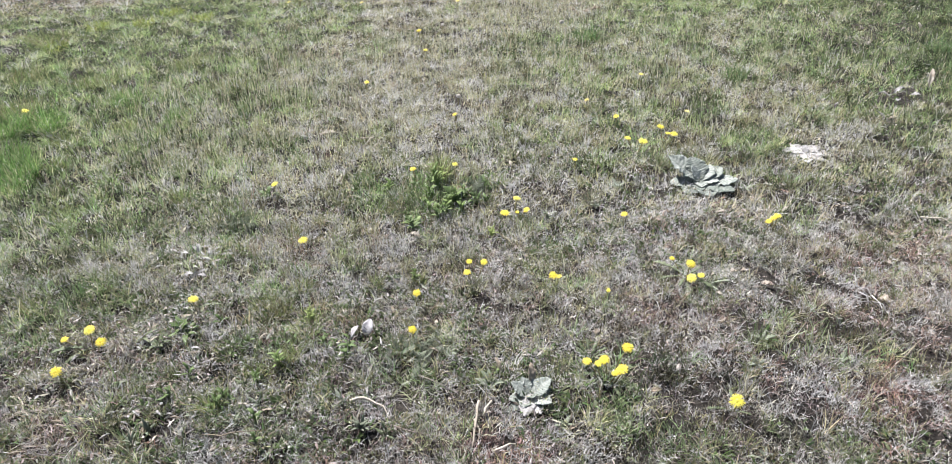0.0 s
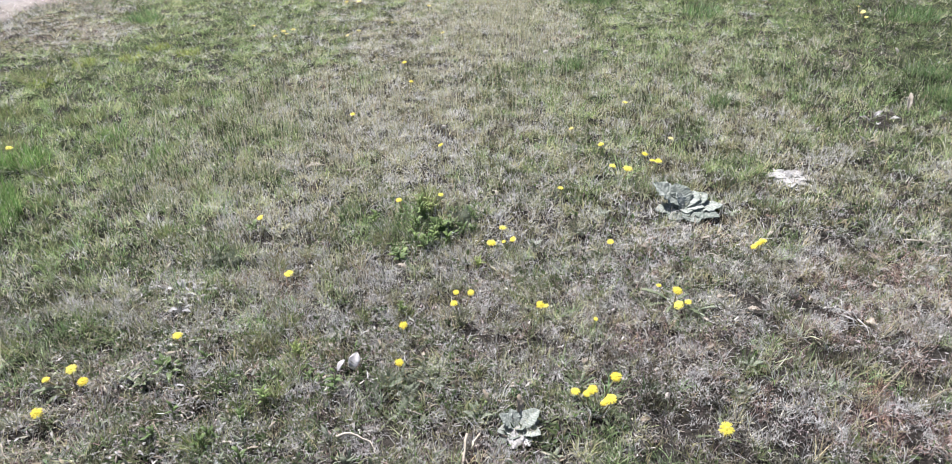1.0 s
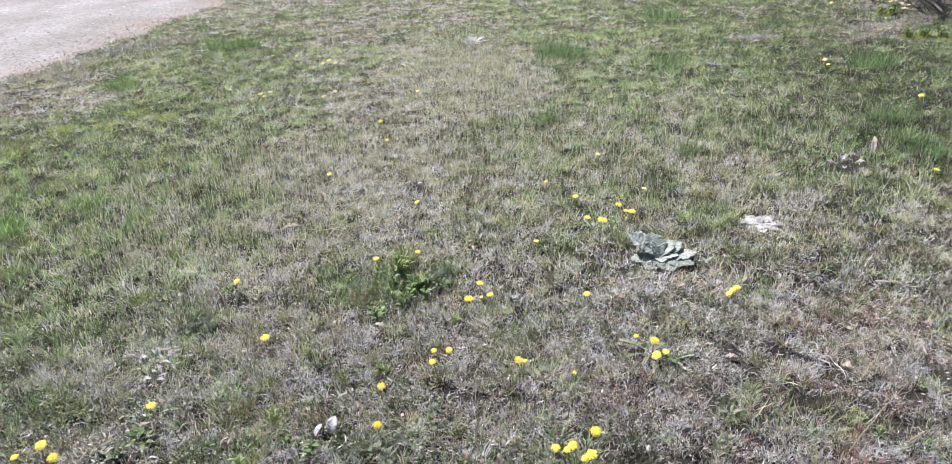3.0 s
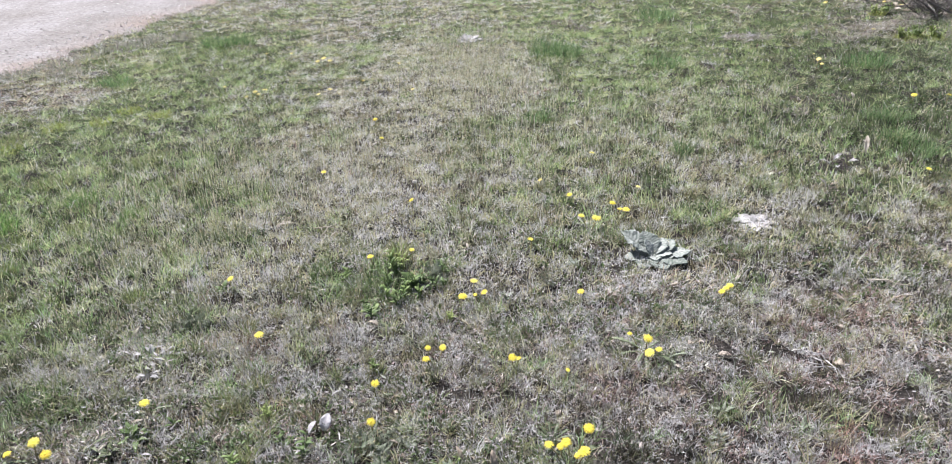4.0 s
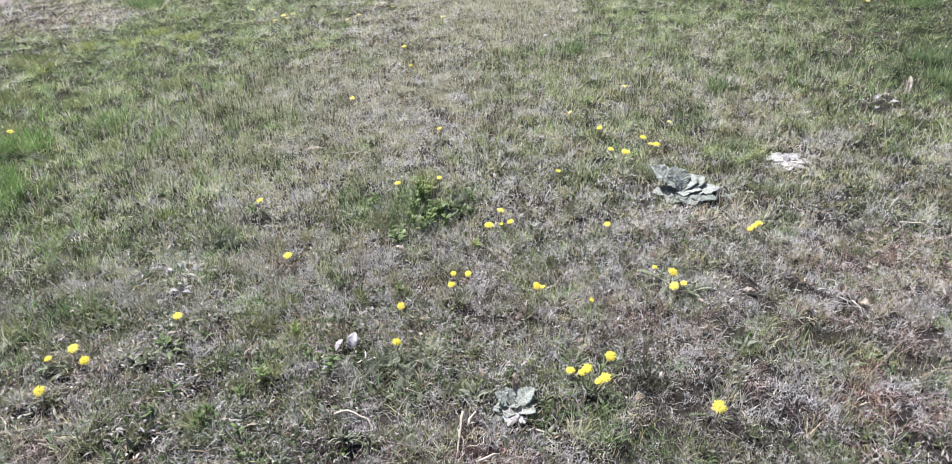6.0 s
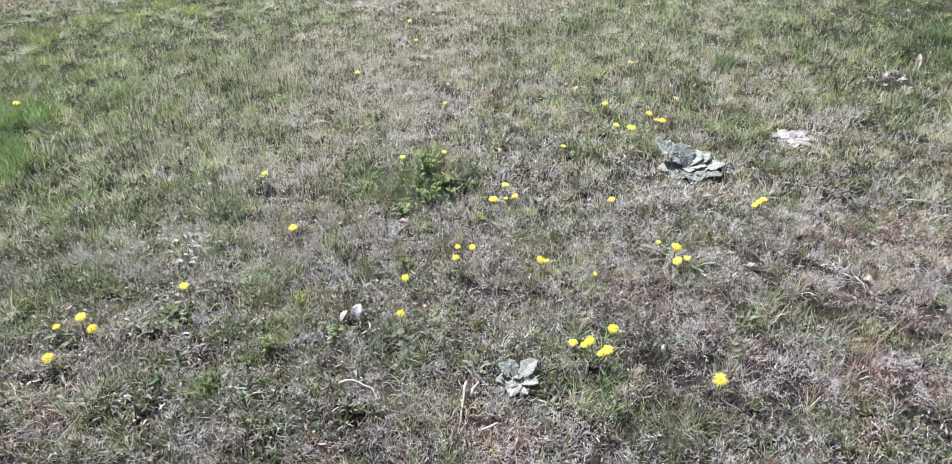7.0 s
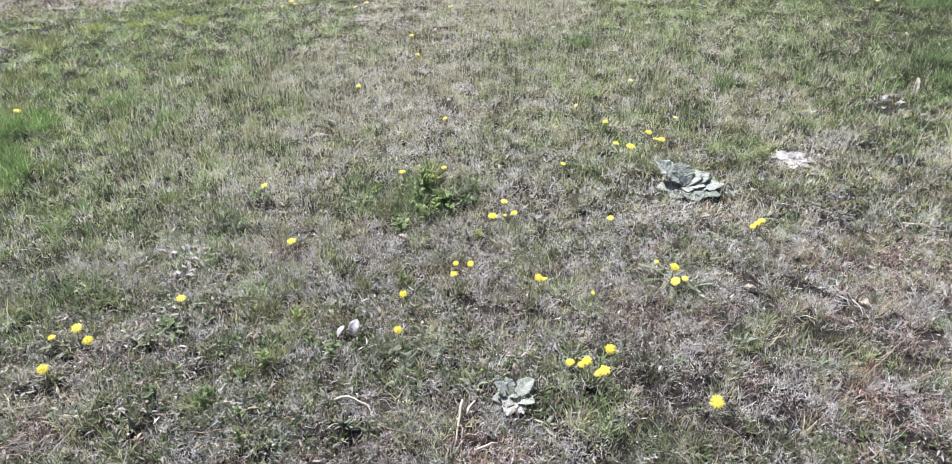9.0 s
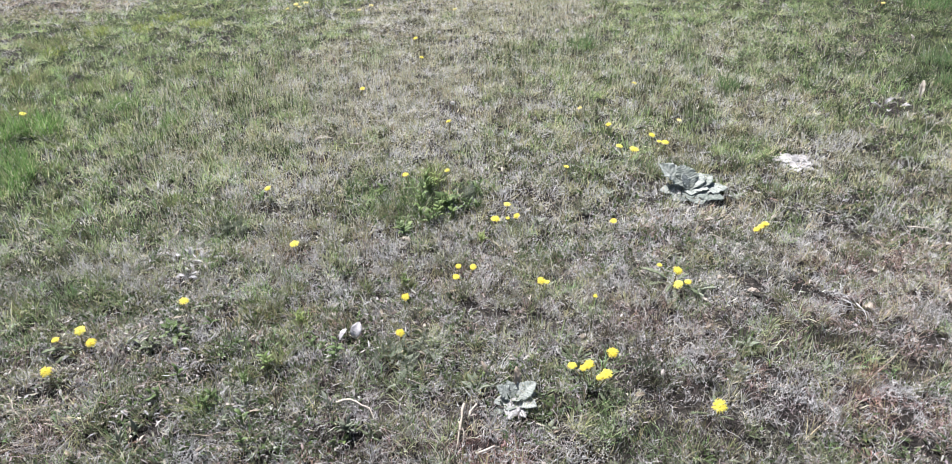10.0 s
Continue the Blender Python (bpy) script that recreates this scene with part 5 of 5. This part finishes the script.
for k, (x, y, r, n, h) in enumerate([(1.067, 1.395, 0.035, 120, 0.035), (1.02, 1.30, 0.03, 80, 0.03), (0.93, 1.08, 0.06, 160, 0.03), (-0.36, 1.09, 0.07, 200, 0.028), (0.10, 1.10, 0.06, 180, 0.03), (-0.80, 1.15, 0.04, 110, 0.025)]):
    grass_tuft(x, y, r, n, h, [(0.46, 0.28, 0.23), (0.38, 0.24, 0.19), (0.52, 0.36, 0.29)], "low reddish dried grass tuft", 370 + k, 0.7, 0.0018)

for k, (x, y) in enumerate([(-1.03, 1.21), (-1.08, 1.29), (-0.98, 1.13), (-1.10, 1.17)]):
    grass_tuft(x, y, 0.05, 110, 0.085, [(0.48, 0.445, 0.41), (0.42, 0.375, 0.34), (0.55, 0.515, 0.48), (0.34, 0.295, 0.265)], "pale dried stems fanning over the thatch", 385 + k, 1.3, 0.0017)

# ---- leafy weeds ----
forb(-0.135, 2.36, 3, 0.12, 0.042, FRESH, "light green leafy weed shoots in a weedy clump", 401)
forb(-0.05, 2.30, 4, 0.06, 0.035, LEAF, "dark green leafy weed in a weedy clump", 402, sway=0.7)
forb(-0.10, 2.22, 3, 0.05, 0.04, FRESH, "light green leafy weed low in a clump", 403, sway=0.6)
forb(-0.215, 2.12, 4, 0.045, 0.04, LEAF, "dark green leafy weed at the clump's edge", 404, sway=0.8)
for k, (px, py) in enumerate([(-0.38, 2.40), (-0.20, 2.45), (-0.02, 2.40), (0.05, 2.34), (-0.24, 2.18), (-0.45, 2.35)]):
    forb(px, py, 4, 0.045, 0.022, LEAF if k % 3 else DULL, "dull green leafy weed within a weedy clump", 480 + k, sway=0.8)
forb(-0.12, 2.40, 3, 0.10, 0.034, YOUNG_LEAF, "light green leafy weed shoots in a weedy clump", 495)
forb(0.0, 2.24, 3, 0.045, 0.04, LEAF, "dark green leafy weed low in dry grass", 405, sway=0.8)
for k in range(12):
    forb(-0.13 + rng.gauss(0, 0.095), 2.30 + rng.gauss(0, 0.075), 2, 0.07, 0.038, FRESH if k % 2 else LEAF, "light green leafy weed shoots in a weedy clump", 1010 + k, pairs=5, sway=0.7)
rosette(-0.07, 2.29, 8, 0.085, 0.034, lance, LEAF, "broad dark green leaves within a leafy clump", 406, (10, 55))
rosette(-0.215, 2.12, 9, 0.055, 0.024, lance, FRESH, "bright green low leaves at the clump's foot", 436, (8, 45))
thistle(0.0, 2.33, 16, 0.07, GREYLEAF, "pale feathery weed beside a leafy clump", 437, (15, 70))
for k, (x, y, n, l) in enumerate([(-0.20, 1.475, 20, 0.052), (-0.15, 1.43, 22, 0.055), (-0.115, 1.505, 16, 0.05), (-0.235, 1.42, 14, 0.042), (-0.085, 1.45, 14, 0.042), (-0.165, 1.38, 12, 0.04)]):
    thistle(x, y, n, l, GREYLEAF, "grey-green thistle-like rosette with deeply cut leaves", 407 + 31 * k, (4, 62))
for k, (x, y) in enumerate([(-0.81, 2.15), (-0.78, 2.11), (-0.84, 2.11)]):
    thistle(x, y, 16, 0.048, GREYLEAF if k else DULL, "dark grey-green feathery weed in dry grass", 520 + 17 * k, (10, 65))
rosette(-0.285, 1.20, 18, 0.06, 0.010, lance, GREYLEAF, "strap-leaved grey-green weed rosette in thatch", 409, (25, 80))
rosette(-0.225, 1.185, 12, 0.05, 0.009, lance, DULL, "dull strap-leaved weed rosette in thatch", 434, (15, 75))
rosette(-0.285, 1.175, 4, 0.035, 0.012, lance, FRESH, "young bright green leaves amid a rosette", 410, (25, 60))
forb(-0.525, 1.42, 2, 0.06, 0.032, FRESH, "light green leafy weed sprig in dead grass", 411)
forb(-0.575, 1.37, 2, 0.05, 0.03, LEAF, "dull green leafy weed sprig in dead grass", 412)
forb(-0.475, 1.62, 2, 0.055, 0.025, YOUNG_LEAF, "yellow-green leafy sprig in dead grass", 413)
forb(-0.185, 1.80, 2, 0.05, 0.025, FRESH, "yellow-green leafy sprig in dead grass", 414)
forb(0.055, 2.05, 2, 0.05, 0.028, YOUNG_LEAF, "yellow-green leafy sprig beside dandelions", 415)
forb(-0.535, 1.215, 2, 0.05, 0.03, LEAF, "bright green young weed shoot in thatch", 416, pairs=4)
forb(-0.645, 1.27, 2, 0.05, 0.03, LEAF, "dull green leafy weed sprig in dead grass", 417)
rosette(-0.82, 1.56, 8, 0.07, 0.018, lance, LEAF, "dark green narrow-leaved weed rosette", 418, (5, 45))
rosette(-0.93, 1.54, 8, 0.07, 0.012, lance, DULL, "dull grey-green weed rosette in dead grass", 419, (3, 30))
rosette(-0.77, 2.33, 10, 0.06, 0.022, lance, LEAF, "green weed rosette below a dandelion", 421, (10, 50))
rosette(-0.85, 2.03, 8, 0.045, 0.018, lance, LEAF, "green weed rosette beside leaf litter", 422, (10, 50))
rosette(0.03, 1.335, 7, 0.06, 0.018, lance, GREYLEAF, "grey-green narrow leaves beside a mullein", 423, (10, 50))
forb(0.05, 1.375, 1, 0.04, 0.02, FRESH, "bright green tiny weed beside a mullein", 424, pairs=4)
rosette(0.295, 1.43, 8, 0.085, 0.018, toothed, DULL, "long toothed green leaves behind dandelion blooms", 425, (20, 60), "weed", 2, 25)
rosette(0.69, 1.74, 9, 0.10, 0.022, toothed, GREYLEAF, "dull green toothed rosette under dandelion blooms", 426, (3, 30), "weed", 2, 25)
rosette(0.78, 1.50, 8, 0.05, 0.012, lance, GREYLEAF, "dark strap-leaved weed in dry grass", 427, (15, 60))
rosette(0.73, 1.40, 6, 0.04, 0.016, lance, GREYLEAF, "grey-green weed rosette in dry grass", 428, (10, 50))
rosette(1.0, 2.33, 8, 0.045, 0.016, lance, GREYLEAF, "dull green weed rosette in dry grass", 429, (10, 50))
rosette(0.53, 2.36, 8, 0.06, 0.016, lance, GREYLEAF, "pale grey-green weed rosette in dry grass", 430, (15, 55))
for k, (x, y) in enumerate([(3.76, 5.58), (3.90, 5.62), (4.02, 5.55), (4.08, 6.5), (4.2, 6.55)]):
    forb(x, y, 7, 0.10, 0.05, (YOUNG_LEAF, FRESH, YOUNG_LEAF, YOUNG_LEAF, FRESH)[k], "yellow-green leafy weed clump in lawn grass", 440 + k, sway=0.9)
for k, (x, y) in enumerate([(-2.03, 4.5), (-2.3, 4.45), (-2.37, 4.05), (-1.95, 4.75), (-1.7, 4.6), (3.78, 5.56), (3.92, 5.6), (4.02, 5.52), (4.1, 6.5)]):
    grass_tuft(x, y, 0.07, 150, 0.055, [(0.34, 0.40, 0.11), (0.27, 0.34, 0.09), (0.40, 0.44, 0.16)], "yellow-green young grass tuft in the lawn", 600 + k, 0.5, 0.006, 2)
for k, (x, y) in enumerate([(-2.75, 6.75), (-2.6, 6.9), (-2.9, 6.5), (-3.05, 6.2), (-2.45, 7.05), (-2.25, 7.1), (-2.85, 5.9), (-3.2, 5.9)]):
    grass_tuft(x, y, 0.13, 200, 0.09, [(0.36, 0.34, 0.31), (0.26, 0.27, 0.21), (0.28, 0.31, 0.21), (0.44, 0.41, 0.37)], "grey-brown dead grass tuft at the track's edge", 990 + k, 0.5, 0.005, 2)
rng = random.Random(455)
for k in range(12):
    forb(rng.uniform(-0.85, -0.3), rng.uniform(1.13, 1.6), rng.choice([1, 2, 3]), rng.uniform(0.03, 0.055), rng.uniform(0.022, 0.036), rng.choice([DULL, DULL, GREYLEAF]), "dull green upright weed leaves in dead grass", 620 + k, pairs=4, sway=0.5)
for k, (x, y, r, n, h) in enumerate([(-1.10, 1.80, 0.07, 150, 0.05), (-0.95, 1.72, 0.06, 120, 0.05), (-1.20, 1.60, 0.06, 120, 0.05), (-0.70, 1.95, 0.05, 110, 0.05), (-0.45, 2.05, 0.06, 120, 0.05), (-0.72, 1.32, 0.04, 90, 0.05), (-0.40, 1.30, 0.04, 80, 0.05), (-0.62, 1.60, 0.05, 90, 0.045), (-1.35, 2.05, 0.08, 180, 0.05), (-1.0, 2.3, 0.08, 160, 0.05), (-0.3, 2.6, 0.07, 130, 0.05), (0.45, 2.75, 0.08, 150, 0.05), (1.15, 2.85, 0.08, 150, 0.06), (1.6, 2.6, 0.08, 150, 0.06), (0.2, 3.0, 0.08, 130, 0.05), (-0.9, 2.85, 0.09, 170, 0.06)]):
    grass_tuft(x, y, r, n, h, [(0.22, 0.255, 0.13), (0.285, 0.315, 0.17), (0.165, 0.20, 0.095), (0.35, 0.355, 0.23)], "olive-green grass tuft among dry grass", 640 + k, 0.6, 0.0024, 2)
YOUNG = [(0.25, 0.29, 0.125), (0.20, 0.255, 0.095), (0.34, 0.35, 0.19), (0.165, 0.21, 0.09), (0.31, 0.30, 0.20)]
for k, (x, y, r, n, h) in enumerate([(-0.519, 1.43, 0.022, 108, 0.072), (-0.50, 1.45, 0.020, 72, 0.065), (-0.591, 1.397, 0.020, 72, 0.065), (-0.658, 1.276, 0.022, 108, 0.078), (-0.479, 1.608, 0.020, 72, 0.072), (-0.455, 1.58, 0.017, 43, 0.052), (-0.178, 1.797, 0.020, 72, 0.058), (-0.536, 1.767, 0.028, 108, 0.058), (-0.617, 1.681, 0.034, 126, 0.058), (-0.57, 1.66, 0.028, 90, 0.052), (-1.297, 1.666, 0.031, 108, 0.065), (-0.525, 2.15, 0.03, 70, 0.05), (-0.622, 2.057, 0.020, 54, 0.078), (-0.306, 1.776, 0.017, 54, 0.058), (-0.134, 2.469, 0.028, 108, 0.130), (-1.088, 2.316, 0.031, 90, 0.065), (-1.468, 2.222, 0.06, 150, 0.05), (-1.669, 2.601, 0.05, 150, 0.06), (-1.248, 2.612, 0.05, 130, 0.05), (-1.55, 2.38, 0.05, 130, 0.05), (-1.75, 2.85, 0.06, 180, 0.07), (-2.1, 3.15, 0.09, 300, 0.09), (-1.55, 2.95, 0.06, 160, 0.06), (-1.2, 3.4, 0.08, 180, 0.06), (-1.9, 3.5, 0.10, 260, 0.08), (-2.3, 3.6, 0.10, 300, 0.08), (-1.5, 3.8, 0.10, 240, 0.07), (-2.5, 4.2, 0.12, 300, 0.08)]):
    grass_tuft(x, y, r, n, h, YOUNG, "yellow-green young grass tuft in the lawn", 800 + k, 0.35, 0.003 if y < 2.7 else 0.004, 2)
rng = random.Random(458)
for k in range(150):
    y = rng.uniform(1.08, 2.7)
    x = rng.uniform(-0.65 - 0.45 * y, 0.3) if k % 4 else rng.uniform(0.3, 0.5 + 0.45 * y)
    grass_tuft(x, y, rng.uniform(0.012, 0.032), rng.randrange(35, 90), rng.uniform(0.035, 0.065), [rng.choice(YOUNG), rng.choice(GREYGREEN), rng.choice(GREYGREEN), (0.26, 0.28, 0.17)], "small olive-green grass tuft in dead thatch", 1830 + k, 0.5, 0.0022, 2)
rosette(-0.833, 1.575, 9, 0.06, 0.020, lance, LEAF, "broad-leaved green weed rosette in dead grass", 921, (20, 65))
rosette(-0.875, 1.51, 8, 0.06, 0.018, lance, DULL, "broad-leaved dull green weed in dead grass", 922, (10, 50))
rosette(-0.82, 1.17, 10, 0.05, 0.008, lance, GREYLEAF, "dull green weed rosette in dead grass", 923, (20, 70))
for k in range(6):
    forb(-0.812 + rng.gauss(0, 0.03), 1.965 + rng.gauss(0, 0.025), 3, 0.03, 0.016, LEAF if k % 2 else FRESH, "low green leafy weed beside leaf litter", 930 + k, pairs=4, sway=0.8)
for k in range(5):
    forb(-0.439 + rng.gauss(0, 0.035), 2.384 + rng.gauss(0, 0.03), 3, 0.04, 0.018, LEAF, "low green leafy weed in dry grass", 940 + k, pairs=4, sway=0.8)
for k in range(20):
    cx, cy = rng.choice([(-1.076, 1.316), (-0.772, 1.258), (-0.93, 1.45)])
    dry_leaf(cx + rng.gauss(0, 0.06), cy + rng.gauss(0, 0.045), rng.uniform(0.018, 0.04), rng.uniform(0.004, 0.009), rng.uniform(0, 360), rng.uniform(-5, 18), 0.012, rng.choice([DRYFELT, SILVER, STRAW]), 0.4, "curled grey dry leaf in a patch of litter", 950 + k)
rng = random.Random(460)
for k in range(14):
    x, y = rng.uniform(-1.0, 1.2), rng.uniform(1.1, 2.6)
    rosette(x, y, 6, rng.uniform(0.03, 0.055), 0.013, rng.choice([lance, toothed]), rng.choice([GREYLEAF, GREYLEAF, LEAF]), "small low weed rosette among dead grass", 470 + k, (5, 60))


for k, (x, y) in enumerate([(-0.60, 1.36), (-0.55, 1.29), (-0.585, 1.215), (-0.66, 1.31), (-0.50, 1.345), (-0.70, 1.25), (-0.475, 1.26), (-0.80, 1.21), (-0.86, 1.26), (-0.37, 1.33), (-0.335, 1.27), (-0.93, 1.36)]):
    rosette(x, y, 5, rng.uniform(0.04, 0.06), 0.011, lance, GREYLEAF if k % 3 else DULL, "upright silver-green lance leaves in dead grass", 1500 + k, (25, 78))
for k, (x, y, n, h) in enumerate([(-0.64, 1.27, 60, 0.07), (-0.52, 1.20, 50, 0.06), (-0.83, 1.18, 60, 0.055), (-0.44, 1.17, 50, 0.05), (-0.93, 1.27, 60, 0.05), (-0.70, 1.14, 60, 0.05), (-0.30, 1.36, 50, 0.045), (-0.62, 1.50, 50, 0.045), (-0.98, 1.62, 70, 0.06), (-1.05, 1.72, 70, 0.06), (-1.2, 1.75, 80, 0.06)]):
    grass_tuft(x, y, 0.025, n, h, LUSH[1:] + GREYGREEN[:2], "small green grass tuft standing in dead thatch", 1540 + k, 0.4, 0.0026, 3)


# ---- bare shrub at the lawn's corner ----
def shrub(x, y, seed):
    rng = random.Random(seed)
    plant = tagged(empty("shrub", x, y), "bare twiggy brown shrub rising from leaf litter", "shrub")
    for s in range(80):
        b = rng.uniform(0, 2 * math.pi)
        foot = Vector((rng.uniform(-0.42, 0.45), rng.uniform(-0.35, 0.35), -0.01))
        d, p, pts = Vector((math.cos(b) * 1.2, math.sin(b) * 1.2, 1)).normalized(), foot.copy(), [foot.copy()]
        for k in range(5):
            d = (d + Vector((rng.uniform(-0.4, 0.4), rng.uniform(-0.4, 0.4), rng.uniform(-0.22, 0.14)))).normalized()
            p = p + d * rng.uniform(0.11, 0.19)
            pts.append(p.copy())
        st = part("stem", tube("stem", pts, [v * (1.7 if s % 9 == 0 else 1.0) for v in (0.0048, 0.0043, 0.0038, 0.0033, 0.0026, 0.0018)], 6), DARKBARK, plant)
        for q in range(7):
            a = pts[rng.randrange(1, 5)]
            t = Vector((rng.uniform(-1, 1), rng.uniform(-1, 1), rng.uniform(-0.1, 0.9))).normalized()
            part("twig", tube("twig", [a, a + t * 0.08, a + t * 0.15 + Vector((rng.uniform(-0.03, 0.03), 0, 0.03))], [0.0026, 0.002, 0.0012], 5), DARKBARK, st)
    return plant


shrub(4.86, 6.46, 9)
TAN_DEAD = [(0.34, 0.315, 0.28), (0.45, 0.425, 0.385), (0.25, 0.225, 0.20), (0.40, 0.385, 0.345)]
for k, (x, y, r, n, h) in enumerate([(2.58, 5.88, 0.12, 420, 0.08), (2.74, 5.83, 0.09, 260, 0.07), (4.35, 6.35, 0.14, 380, 0.07), (4.6, 6.12, 0.14, 380, 0.07), (4.9, 6.2, 0.12, 300, 0.08), (4.2, 6.9, 0.14, 340, 0.08), (3.75, 6.1, 0.12, 260, 0.07), (3.3, 5.6, 0.12, 260, 0.06), (2.3, 3.75, 0.08, 260, 0.04), (2.15, 3.95, 0.07, 220, 0.04), (3.5, 5.75, 0.12, 260, 0.07), (3.62, 5.95, 0.14, 300, 0.07), (3.85, 6.0, 0.14, 300, 0.07), (4.1, 6.1, 0.14, 300, 0.07), (3.35, 5.35, 0.10, 200, 0.06), (4.15, 5.6, 0.12, 260, 0.07)]):
    grass_tuft(x, y, r, n, h, TAN_DEAD, "matted tan dead grass tuft", 970 + k, 1.0, 0.005, 2)
rng = random.Random(520)
for k in range(60):
    dry_leaf(rng.uniform(4.3, 5.6), rng.uniform(6.2, 7.7), rng.uniform(0.04, 0.08), rng.uniform(0.025, 0.045), rng.uniform(0, 360), rng.uniform(-5, 30), 0.012, rng.choice([TAN, TAN, DRYLEAF]), 0.4, "brown dry leaf lying beneath a bare shrub", 530 + k)
